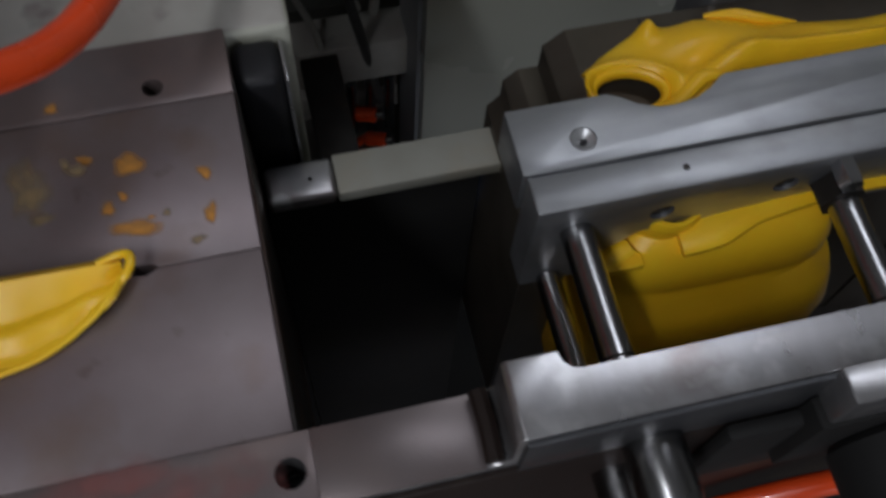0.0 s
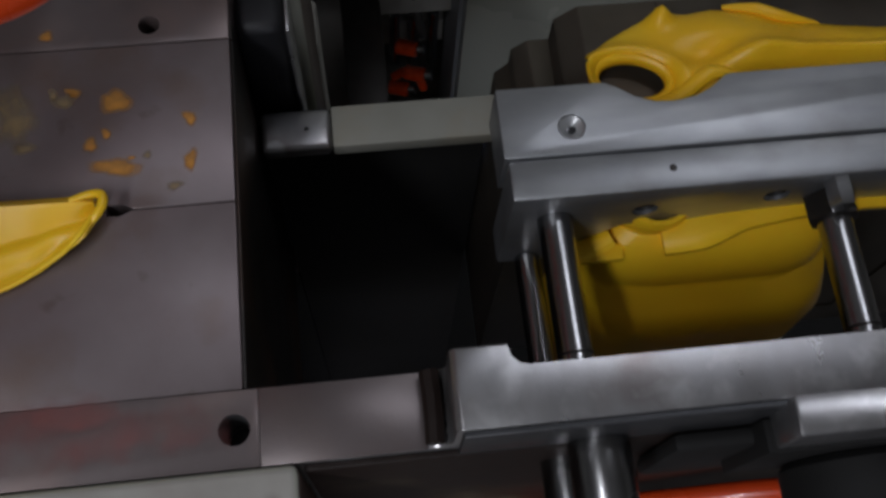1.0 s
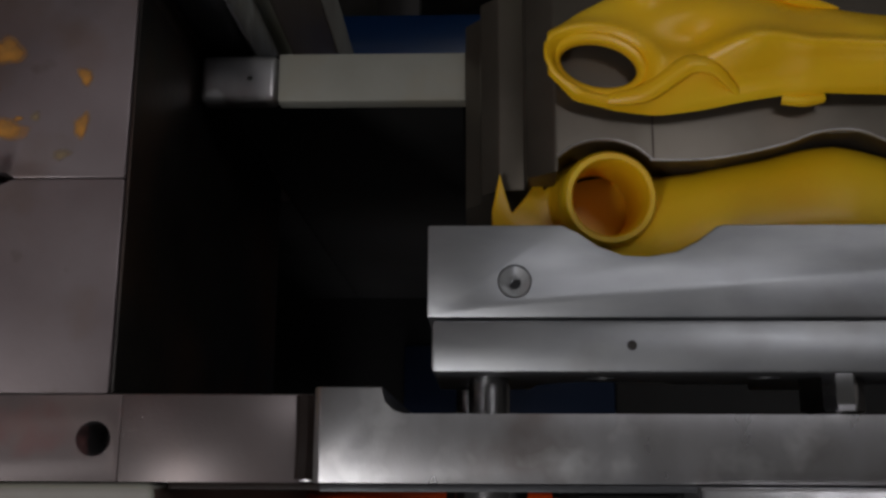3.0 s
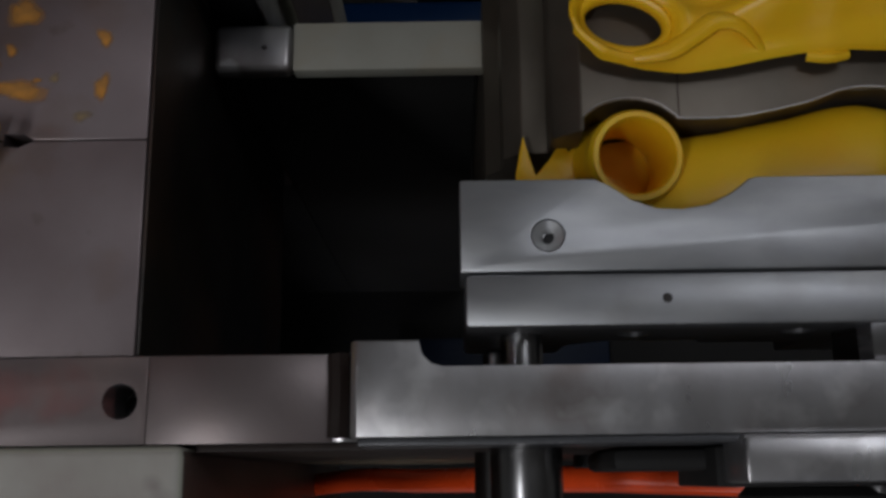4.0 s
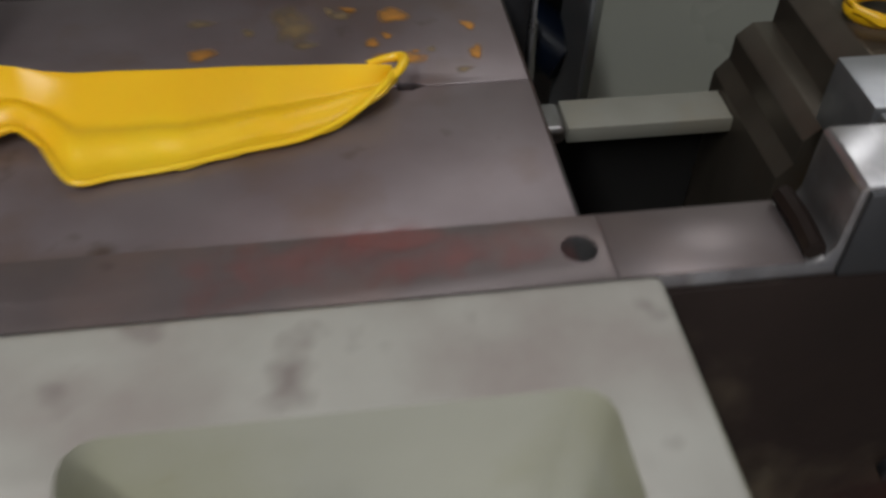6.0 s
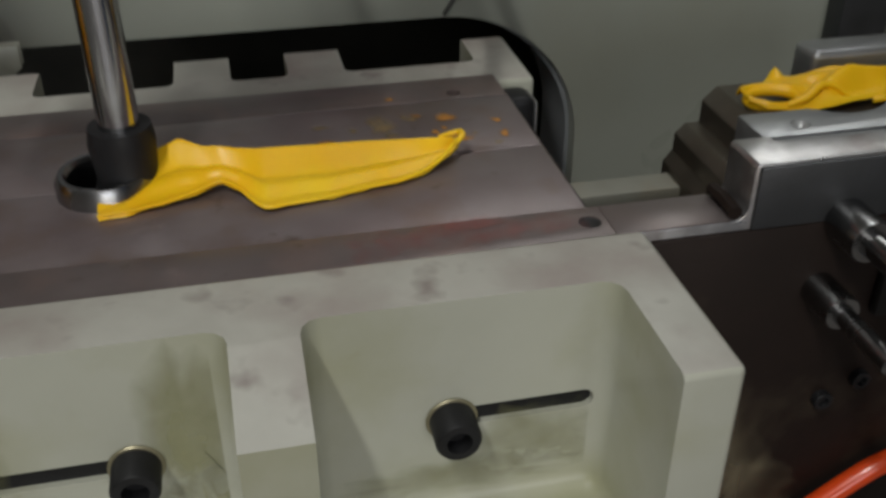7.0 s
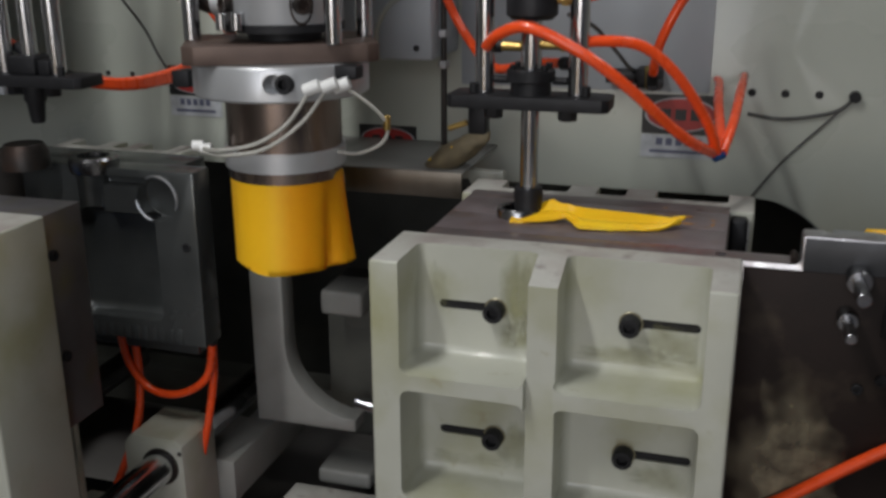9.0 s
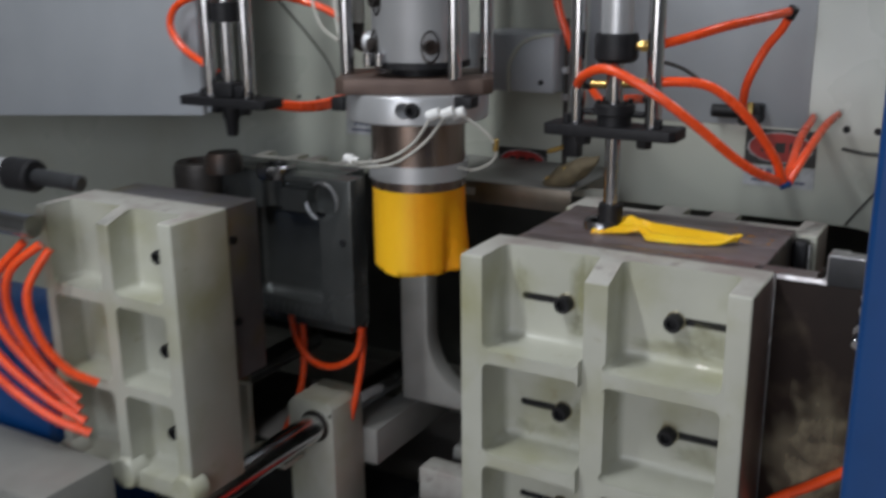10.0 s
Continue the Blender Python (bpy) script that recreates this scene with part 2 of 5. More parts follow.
def rod(a, b, r, chamfer=0.001, steps=28):
    """A solid round bar from a to b."""
    a, b = Vector(a), Vector(b)
    length = (b - a).length
    c = min(chamfer, r * 0.4)
    bm = lathe([(0, 0), (r - c, 0), (r, c), (r, length - c), (r - c, length), (0, length)], steps=steps)
    bm.transform(Matrix.Translation(a) @ (b - a).to_track_quat("Z", "Y").to_matrix().to_4x4())
    return bm


def hexbolt(a, way, r, h, socket=True, steps=6):
    """A bolt head standing on a, along the direction way."""
    s = 24 if socket else steps
    prof = [(0, 0), (r, 0), (r, h * 0.88), (r * 0.9, h)]
    prof += [(r * 0.55, h), (r * 0.5, h * 0.5), (0, h * 0.5)] if socket else [(0, h)]
    bm = lathe(prof, steps=s)
    bm.transform(Matrix.Translation(a) @ Vector(way).to_track_quat("Z", "Y").to_matrix().to_4x4())
    return bm


def smooth_points(pts, steps=8):
    pts = [Vector(p) for p in pts]
    out = []
    for i in range(len(pts) - 1):
        p0, p1, p2, p3 = pts[max(i - 1, 0)], pts[i], pts[i + 1], pts[min(i + 2, len(pts) - 1)]
        for k in range(steps):
            t = k / steps
            out.append(0.5 * (2 * p1 + (p2 - p0) * t + (2 * p0 - 5 * p1 + 4 * p2 - p3) * t * t + (3 * p1 - p0 - 3 * p2 + p3) * t ** 3))
    return out + [pts[-1]]


def tube(pts, r, steps=12, curve=8, flat=1.0, radii=None):
    """A hose or cable swept along points."""
    path = smooth_points(pts, curve) if curve else [Vector(p) for p in pts]
    bm = bmesh.new()
    up, rings = Vector((0.13, 0.31, 0.94)), []
    for i, p in enumerate(path):
        way = (path[min(i + 1, len(path) - 1)] - path[max(i - 1, 0)]).normalized()
        side = way.cross(up).normalized()
        up = side.cross(way).normalized()
        rr = r if radii is None else float(np.interp(i / (len(path) - 1), np.linspace(0, 1, len(radii)), radii))
        rings.append([bm.verts.new(p + rr * (math.cos(2 * math.pi * k / steps) * side + flat * math.sin(2 * math.pi * k / steps) * up))
                      for k in range(steps)])
    for a, b in zip(rings, rings[1:]):
        for k in range(steps):
            bm.faces.new((a[k], a[(k + 1) % steps], b[(k + 1) % steps], b[k]))
    for ring in (rings[0], rings[-1]):
        bm.faces.new(ring)
    return bm


def extrude(outline, lo, hi, plane="xy", bevel=0.0):
    """A prism over a closed outline; plane names the two axes of the outline."""
    bm = bmesh.new()
    other = {"xy": 2, "xz": 1, "yz": 0}[plane]
    axes = {"xy": (0, 1), "xz": (0, 2), "yz": (1, 2)}[plane]

    def vert(p, h):
        v = [0, 0, 0]
        v[axes[0]], v[axes[1]], v[other] = p[0], p[1], h
        return bm.verts.new(v)
    a, b = [vert(p, lo) for p in outline], [vert(p, hi) for p in outline]
    bm.faces.new(a)
    bm.faces.new(b)
    for k in range(len(a)):
        bm.faces.new((a[k], a[(k + 1) % len(a)], b[(k + 1) % len(b)], b[k]))
    bmesh.ops.recalc_face_normals(bm, faces=bm.faces[:])
    if bevel:
        edges = [e for e in bm.edges if e.calc_face_angle(0) > radians(25)]
        bmesh.ops.bevel(bm, geom=edges, offset=bevel, segments=2, profile=0.5, affect="EDGES")
    return bm


def cut(ob, cutters):
    """Takes the solids away from a mesh object for good."""
    made = []
    for bm in cutters:
        bmesh.ops.recalc_face_normals(bm, faces=bm.faces[:])
        bm.transform(Matrix.Translation(-origin(ob.parent)) if ob.parent else Matrix.Identity(4))
        me = bpy.data.meshes.new("cutter")
        bm.to_mesh(me)
        bm.free()
        c = new("cutter", me)
        c.parent = ob.parent
        made.append(c)
        mod = ob.modifiers.new("cut", "BOOLEAN")
        mod.operation, mod.object, mod.solver = "DIFFERENCE", c, "EXACT"
    bpy.context.view_layer.update()
    me = bpy.data.meshes.new_from_object(ob.evaluated_get(bpy.context.evaluated_depsgraph_get()))
    ob.modifiers.clear()
    old, ob.data = ob.data, me
    bpy.data.meshes.remove(old)
    for c in made:
        m = c.data
        bpy.data.objects.remove(c)
        bpy.data.meshes.remove(m)
    bm = bmesh.new()
    bm.from_mesh(me)
    for f in bm.faces:
        f.smooth = True
    for e in bm.edges:
        e.smooth = not (len(e.link_faces) == 2 and e.calc_face_angle(0) > radians(35))
    bm.to_mesh(me)
    bm.free()
    return ob


def sheet(rows, thick):
    """A bent sheet from a grid of points, given a thickness."""
    bm = bmesh.new()
    vs = [[bm.verts.new(p) for p in row] for row in rows]
    for a, b in zip(vs, vs[1:]):
        for k in range(len(a) - 1):
            bm.faces.new((a[k], a[k + 1], b[k + 1], b[k]))
    bmesh.ops.recalc_face_normals(bm, faces=bm.faces[:])
    bmesh.ops.solidify(bm, geom=bm.faces[:], thickness=thick)
    return bm


# ---- hall and floor ----
FLOOR = -0.95
part("floor", box(-5, 5, -4.6, 3.2, FLOOR - 0.1, FLOOR, 0), M_FLOOR)["kind"] = "structure"
part("ceiling", box(-5, 5, -4.6, 3.2, 2.6, 2.7, 0), M_HALL)["kind"] = "structure"
part("wall_east", box(5, 5.15, -4.6, 3.2, FLOOR, 2.6, 0), M_HALL)["kind"] = "structure"
part("wall_west", box(-5.15, -5, -4.6, 3.2, FLOOR, 2.6, 0), M_HALL)["kind"] = "structure"
part("wall_north", box(-5, 5, 3.2, 3.35, FLOOR, 2.6, 0), M_HALL)["kind"] = "structure"
south = part("wall_south", box(-5, 5, -4.75, -4.6, FLOOR, 2.6, 0), M_HALL)
south["kind"] = "structure"
cut(south, [box(-1.05, 1.35, -4.9, -4.4, FLOOR - 0.05, 1.9, 0)])

# ---- machine back panel with its slot ----
PY = 0.428
panel = thing("machine_back_panel", (-0.5, PY, FLOOR), "grey-green painted steel back panel of the moulding machine", "machine panel", kind="structure")
outer = part("panel_sheet", box(-2.6, 1.3, PY, PY + 0.02, FLOOR, 0.372, 0.002), M_WALL, panel)
slot = [(-1.5, -0.93), (-1.5, -0.062), (0.03, -0.062)]
for k in range(13):
    a = radians(90 - 90 * k / 12)
    slot.append((0.03 + 0.155 * math.cos(a), -0.217 + 0.155 * math.sin(a)))
slot += [(0.185, -0.93), (-0.6, -0.93)]
cut(outer, [extrude(slot, PY - 0.05, PY + 0.06, "xz")])
for k in range(4):
    part("panel_hole_plug", rod((0.016 + 0.0512 * k, PY + 0.001, 0.112), (0.016 + 0.0512 * k, PY - 0.002, 0.112), 0.0065), M_BLACK, panel)
for k in range(5):
    part("panel_hole_plug", rod((-1.19 + 0.055 * k, PY + 0.001, 0.102), (-1.19 + 0.055 * k, PY - 0.002, 0.102), 0.005), M_BLACK, panel)
# thin sheet that makes this stretch of the panel grey-blue
part("inset_sheet", box(-0.47, -0.050, PY - 0.003, PY - 0.0003, 0.108, 0.3715, 0.0008), M_GREY, panel, "thin grey-blue sheet on the panel")
part("top_rail", box(-2.6, 1.3, PY - 0.012, PY + 0.06, 0.3725, 0.46, 0.003), M_SHADEGREY, panel, "dark grey top rail")
rim = slot[2:17]
part("slot_rim", extrude([(x, z) for x, z in rim] + [(x - 0.004, z - 0.004) for x, z in reversed(rim)], PY + 0.0205, PY + 0.11, "xz"), M_GREY, panel, "grey inner rim of the rounded slot")

# dark inside of the machine behind the slot
inside = thing("machine_interior", (-0.5, 1.0, FLOOR), "dark inside of the machine frame with pipes behind the slot", "machine frame", kind="structure")
part("rear_plate", box(-1.9, 0.6, 1.3, 1.32, FLOOR, 0.3, 0), M_INNER, inside)
part("top_plate", box(-1.9, 0.6, PY + 0.03, 1.29, 0.02, 0.04, 0), M_INNER, inside)
for x in (-1.9, 0.6):
    part("side_plate", box(x, x + 0.02, PY + 0.03, 1.29, FLOOR, 0.0, 0), M_INNER, inside)


def frame_bar(x0, x1, y0, y1, z0, z1, mat=M_BEIGE_WORN, label="worn cream frame bar inside the machine"):
    t = thing("frame_bar", ((x0 + x1) / 2, (y0 + y1) / 2, z0), label, "frame bar", "bars of the machine frame")
    part("bar_body", box(x0, x1, y0, y1, z0, z1, 0.003), mat, t)
    return t


# ---- clamp platens ----
def platen(x0, dy, front, mirror, wide, label):
    """A ribbed cast platen; front platens carry their ribs towards the camera."""
    s = 1 if front else -1
    w = wide / 0.416

    def X(u):
        return x0 + (wide - u * w if mirror else u * w)

    def bx(u0, u1, v0, v1, z0, z1, b=0.002, seg=2):
        ya, yb = (dy - v0, dy - v1) if front else (dy + v0, dy + v1)
        return box(min(X(u0), X(u1)), max(X(u0), X(u1)), min(ya, yb), max(ya, yb), z0, z1, b, seg)
    t = thing("clamp_platen", (x0 + wide / 2, dy - s * 0.18, -0.52), label, "clamp platen", "ribbed clamp platens")
    d = (0.240 if not mirror else 0.222) if front else 0.215
    top = 0.003 if front else -0.006
    near = (0.0870 if mirror else 0.1172) if front else 0.122
    body = part("casting", bx(0, 0.416, near, d, -0.345 if mirror and not front else -0.50, top, 0.004, 3), M_BEIGE, t)
    cuts = []
    rows = ((-0.137, 0.1), (-0.302, -0.157), (-0.467, -0.322))
    if front:
        for z0, z1 in rows:
            cuts.append(bx(0.036, 0.187, 0.161, 0.40, z0, z1, 0.011, 3))
            cuts.append(bx(0.221, 0.385, 0.161, 0.40, z0, z1, 0.011, 3))
        # the middle rib stands back and slopes at its top
        lo, hi = min(X(0.1865), X(0.2215)), max(X(0.1865), X(0.2215))
        cuts.append(box(lo, hi, dy - 0.40, dy - 0.226, -0.6, 0.1, 0))
        cuts.append(extrude([(dy - 0.170, 0.005), (dy - 0.2265, -0.016), (dy - 0.30, -0.05), (dy - 0.30, 0.1), (dy - 0.170, 0.1)], lo, hi, "yz"))
    else:
        for u0, u1 in ((0.050, 0.150), (0.192, 0.235), (0.278, 0.380)):
            cuts.append(bx(u0, u1, 0.164, 0.40, -0.6, 0.1, 0.006, 2))
    slots = []
    if front:
        for u, ww, ub in ((0.062, 0.085, 0.134), (0.292, 0.085, 0.297)):
            for zc in (-0.073, -0.243, -0.40):
                if mirror:
                    ub = u + (ww / 2 if u < 0.2 else -0.046)
                else:
                    cuts.append(bx(u, u + ww, 0.13, 0.19, zc - 0.0060, zc + 0.0060, 0.0055, 3))
                slots.append((u, u + ww, ub, zc))
    cut(body, cuts)
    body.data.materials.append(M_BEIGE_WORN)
    body.data.materials.append(M_SIDESHADE)
    # right side faces get the brown that paints their shade, tops worn paint
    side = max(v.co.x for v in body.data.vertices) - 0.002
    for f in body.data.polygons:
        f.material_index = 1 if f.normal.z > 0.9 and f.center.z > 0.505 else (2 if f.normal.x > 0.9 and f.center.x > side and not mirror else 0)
    for u0, u1, ub, zc in slots:
        lo = min(X(u0), X(u1))
        if not mirror:
            # black strip just inside the slot stands in for its shade
            part("slot_shade", box(lo - 0.001, lo + u1 - u0 + 0.001, dy - 0.1572, dy - 0.150, zc - 0.008, zc + 0.008, 0), M_BLACK, t)
        at = Vector((X(ub), dy - 0.1612, zc))
        part("washer", rod(at, at + Vector((0, -0.002, 0)), 0.0142), M_WASHER, t, "dull pale washer")
        part("bolt_head", hexbolt(at + Vector((0, -0.002, 0)), (0, -1, 0), 0.0124, 0.018), M_BLACK, t, "black socket-head bolt")
    if front:
        for u in (0.02, 0.205, 0.395):
            part("foot_lug", lathe([(0, 0), (0.026, 0), (0.030, 0.004), (0.030, 0.034), (0.026, 0.040), (0, 0.040)], (X(u), dy - d + 0.030, -0.475), "y"), M_BEIGE, t)
    return t


near_platen = platen(-0.391, 0.0, True, False, 0.412, "cream painted ribbed clamp platen with slotted bolt holes, grimy corners")
platen(-0.383, 0.0, False, False, 0.416, "cream painted rear clamp platen behind the closed mould")
platen(-1.195, -0.098, True, True, 0.320, "cream painted ribbed clamp platen of the open mould")
platen(-1.195, 0.098, False, True, 0.260, "cream painted rear clamp platen behind the open mould")

# ---- closed blow mould ----
mould = thing("blow_mould", (-0.18, 0, -0.3), "closed brown steel blow mould with orange plastic specks on top", "blow mould")
half_f = part("front_half", box(-0.362, 0.0, -0.0845, -0.0002, -0.30, 0, 0.0008), M_MOULD, mould, "front mould half")
half_r = part("rear_half", box(-0.362, 0.0, 0.0002, 0.083, -0.30, 0, 0.0008), M_MOULD, mould, "rear mould half")
neck_cut = lathe([(0, -0.06), (0.030, -0.06), (0.030, 0.02), (0, 0.02)], (-0.268, 0, 0))
cut(half_f, [neck_cut, extrude([(-0.056, -0.0025), (-0.050, -0.0028), (-0.0435, 0.0), (-0.048, 0.0025), (-0.056, 0.003)], -0.02, 0.01, "xy")])
cut(half_r, [lathe([(0, -0.06), (0.030, -0.06), (0.030, 0.02), (0, 0.02)], (-0.268, 0, 0)), extrude([(-0.056, -0.0025), (-0.050, -0.0028), (-0.0435, 0.0), (-0.048, 0.0025), (-0.056, 0.003)], -0.02, 0.01, "xy")])
# thin sheet that makes the mould's right end darker than its top
part("end_face", box(0.0003, 0.0016, -0.0842, 0.0828, -0.2995, -0.0014, 0.0004), M_DARK, mould, "thin dark sheet over the end face")
part("neck_bush", lathe([(0.0215, -0.05), (0.0290, -0.05), (0.0290, 0.008), (0.0265, 0.0125), (0.0235, 0.0125), (0.0215, 0.010), (0.0215, -0.05)], (-0.269, 0, 0)), M_SLEEVE, mould, "bright steel neck bush")

# backing plates on both sides of the mould, running on to the trimming station
fp = thing("front_backing_plate", (0.05, -0.102, -0.34), "long steel backing plate with raised end and drilled hole", "steel plate")
prof = [(-0.362, -0.34), (-0.362, 0.0), (0.075, 0.0)]
for k in range(1, 9):
    a = radians(-90 + 90 * k / 8)
    prof.append((0.075 + 0.0085 * math.cos(a), 0.0085 + 0.0085 * math.sin(a)))
prof += [(0.0835, 0.0325), (0.0855, 0.0345), (0.50, 0.0345), (0.50, -0.34)]
plate = part("plate_body", extrude(prof, -0.1165, -0.0845, "xz", 0.0008), M_BAR, fp)
cut(plate, [rod((-0.004, -0.1012, -0.03), (-0.004, -0.1012, 0.02), 0.0065),
            box(0.1065, 0.47, -0.0935, -0.07, -0.26, 0.1, 0.008, 3)])
# front sheets over the steel: rust and shade below, shade on the raised end
part("rusted_front_face", box(0.0225, 0.4995, -0.1195, -0.1168, -0.34, -0.006, 0.0004), M_RUST_SHADED, fp, "front face with brown rust and tan dirt, darkened for shade")
part("raised_face", box(0.0860, 0.4995, -0.1192, -0.1168, -0.0055, 0.0330, 0.0004), M_DARKFACE, fp, "blue-grey face of the raised end, darkened for shade")
part("weld_seam", tube([(0.0765, -0.1155, 0.0045), (0.0770, -0.10, 0.005), (0.0765, -0.0855, 0.0045)], 0.0042, 8, 6), M_RUST_SHADED, fp, "brown weld seam")
# plain black disc at the hole's foot paints its shade
part("hole_shade", rod((-0.004, -0.1012, -0.032), (-0.004, -0.1012, -0.029), 0.0066), M_BLACK, fp)

rp = thing("rear_backing_plate", (-0.18, 0.102, -0.34), "rear steel backing plate with a drilled hole behind the mould", "steel plate")
rplate = part("plate_body", box(-0.362, 0.0, 0.0834, 0.1215, -0.34, 0, 0.0008), M_PLATE, rp)
cut(rplate, [rod((-0.037, 0.0935, -0.03), (-0.037, 0.0935, 0.02), 0.005)])
# black disc again in place of the shade in this hole
part("hole_shade", rod((-0.037, 0.0935, -0.033), (-0.037, 0.0935, -0.028), 0.0051), M_BLACK, rp)

# the same dark sheet on the rear plate's end
part("end_face", box(0.0003, 0.0010, 0.0838, 0.0930, -0.339, -0.0014, 0.0002), M_DARK, rp, "thin dark sheet over the end face")
# the worn brown top of the front plate beside the mould, a thin welded wear strip
wear = part("wear_strip", box(-0.3615, 0.0060, -0.1168, -0.0850, 0.0003, 0.0011, 0.0002), M_PLATE, fp, "browned top strip of the plate")
rub = part("rubbed_end", box(0.0062, 0.0735, -0.1168, -0.0850, 0.0003, 0.0011, 0.0002), M_STRIPEND, fp, "rubbed bare end of the strip")
cut(wear, [rod((-0.004, -0.1012, -0.02), (-0.004, -0.1012, 0.01), 0.0065)])

# cross bar between the stations
cb = thing("cross_bar", (0.07, 0.075, -0.34), "grey steel cross bar over the dark pit between the stations", "steel bar")
part("bar_body", box(0.0425, 0.141, 0.0622, 0.0870, -0.090, -0.080, 0.001), M_CROSS, cb, "dull cream-grey painted bar")
end = part("bar_end", box(0.004, 0.0422, 0.0622, 0.0870, -0.091, -0.0802, 0.0036, 4), M_BAR, cb, "bare steel end with rounded edge")
cut(end, [rod((0.0285, 0.0745, -0.085), (0.0285, 0.0745, -0.075), 0.0013)])
part("weld_stain", box(0.1335, 0.1412, 0.0620, 0.0872, -0.0895, -0.0794, 0.001), M_RUST_SHADED, cb, "brown weld stain")

sc = thing("side_cover", (0.015, 0.106, -0.5), "black rounded cover beside the rear backing plate", "cover")
part("cover_body", box(0.0012, 0.0250, 0.0935, 0.1205, -0.50, -0.010, 0.006, 3), M_BLACK, sc)
part("cover_edge", box(0.0253, 0.0272, 0.0940, 0.1200, -0.50, -0.014, 0.0008), M_BAR, sc, "bare metal edge")

# plastic residue on the mould top
def dried_film(name, mid, outline, most, mat, parent, upright=False):
    """A thin dried film: full in the middle, thinning to its rim; upright ones lie in a plane of constant y."""
    bm = bmesh.new()
    rings = [[bm.verts.new((mid[0] + (px - mid[0]) * f, mid[1] + (py - mid[1]) * f, mid[2])) for px, py in outline] for f in (0.35, 0.75, 1.1, 1.5)]
    bm.faces.new(rings[0])
    for a, b in zip(rings, rings[1:]):
        for k in range(len(a)):
            bm.faces.new((a[k], a[(k + 1) % len(a)], b[(k + 1) % len(b)], b[k]))
    n = len(outline)
    if upright:
        for v in bm.verts:
            v.co = Vector((v.co.x, v.co.z, v.co.y))
    ob = part(name, bm, mat, parent, smooth=0)
    lay = ob.data.attributes.new("cover", "FLOAT", "POINT")
    for i, v in enumerate(lay.data):
        v.value = most * (1.0, 0.85, 0.45, 0.0)[i // n]
    return ob


random.seed(4)
SPOTS = [(-.052, .054, .010, .011, 0), (-.084, .091, .006, .004, 0), (-.063, .033, .006, .005, 0), (-.056, .038, .004, .004, 0),
         (-.052, .021, .0155, .008, 0), (-.019, .043, .005, .006, 0), (-.019, .022, .005, .008, 0), (-.026, .010, .006, .004, 1),
         (-.038, .026, .004, .003, 1), (-.136, .031, .009, .008, 0), (-.137, .055, .009, .006, 1), (-.116, .046, .005, .005, 1),
         (-.080, .060, .004, .005, 1), (-.097, .050, .016, .022, 1), (-.092, .034, .008, .006, 1), (-.075, .056, .010, .005, 1),
         (-.071, .060, .006, .004, 0), (-.045, .025, .003, .002, 0)]
for x, y, w, h, pale in SPOTS:
    fl = thing("plastic_residue", (x, y, 0), "pale smear of dried plastic on the mould" if pale else "orange speck of plastic stuck on the mould", "residue", "specks on the mould top")
    n, ph = 22, random.random() * 6
    out = []
    for k in range(n):
        a = 2 * math.pi * k / n
        r = 0.5 * (1 + 0.18 * math.sin(2 * a + ph) + 0.12 * math.sin(3 * a + 2 * ph) + 0.06 * math.sin(7 * a + ph) + random.uniform(-.06, .06))
        out.append((x + w * r * math.cos(a), y + h * r * math.sin(a)))
    dried_film("fleck", (x, y, 0.0003), out, 1.0 if not pale else 0.78, M_PALE if pale else M_RESIDUE, fl)
sm = thing("red_smear", (-0.068, -0.098, 0), "faded red smear on the backing plate", "smear")
out = [(-0.078 + 0.058 * math.cos(2 * math.pi * k / 24) * (1 + random.uniform(-.25, .25)), -0.0975 + 0.0115 * math.sin(2 * math.pi * k / 24) * (1 + random.uniform(-.3, .3))) for k in range(24)]
dried_film("smear_film", (-0.070, -0.0935, 0.0014), out, 0.24, M_REDMARK, sm)
sm = thing("red_smear", (-0.068, -0.0905, 0), "small bright red smear beside the mould joint", "smear")
out = [(-0.068 + 0.013 * math.cos(2 * math.pi * k / 24), -0.0895 + 0.0045 * math.sin(2 * math.pi * k / 24)) for k in range(24)]
dried_film("smear_film", (-0.068, -0.0890, 0.0018), out, 0.5, M_REDMARK, sm)

# oil that has run into the corners of the platen's bays
for cx, cz, w, h, most in ((-0.232, -0.055, 0.030, 0.055, 0.55), (-0.225, -0.105, 0.040, 0.022, 0.55), (-0.045, -0.095, 0.040, 0.030, 0.40), (-0.095, -0.115, 0.070, 0.014, 0.35),
                           (-0.232, -0.250, 0.026, 0.045, 0.35), (-0.050, -0.270, 0.045, 0.022, 0.35), (-0.300, -0.282, 0.050, 0.012, 0.30), (-0.330, -0.060, 0.018, 0.040, 0.20)):
    out = [(cx + w * math.cos(2 * math.pi * k / 26) * (1 + random.uniform(-.2, .2)) / 1.5, cz + h * math.sin(2 * math.pi * k / 26) * (1 + random.uniform(-.2, .2)) / 1.5) for k in range(26)]
    dried_film("grime_stain", (cx, cz, -0.1613), out, most, M_GRIME, near_platen, True)

gr = thing("dried_grease", (0, 0, 0), "mottled tan dried grease on the rusted plate", "grease")
out = [(0.046 * math.cos(2 * math.pi * k / 30) * (1 + random.uniform(-.2, .2)), 0.085 * math.sin(2 * math.pi * k / 30) * (1 + random.uniform(-.2, .2))) for k in range(30)]
ob = dried_film("grease_film", (0, 0, 0), out, 0.85, M_TAN, gr)
ob.data.transform(Matrix.Rotation(radians(90), 4, "X"))
gr.location = (0.092, -0.1198, -0.265)

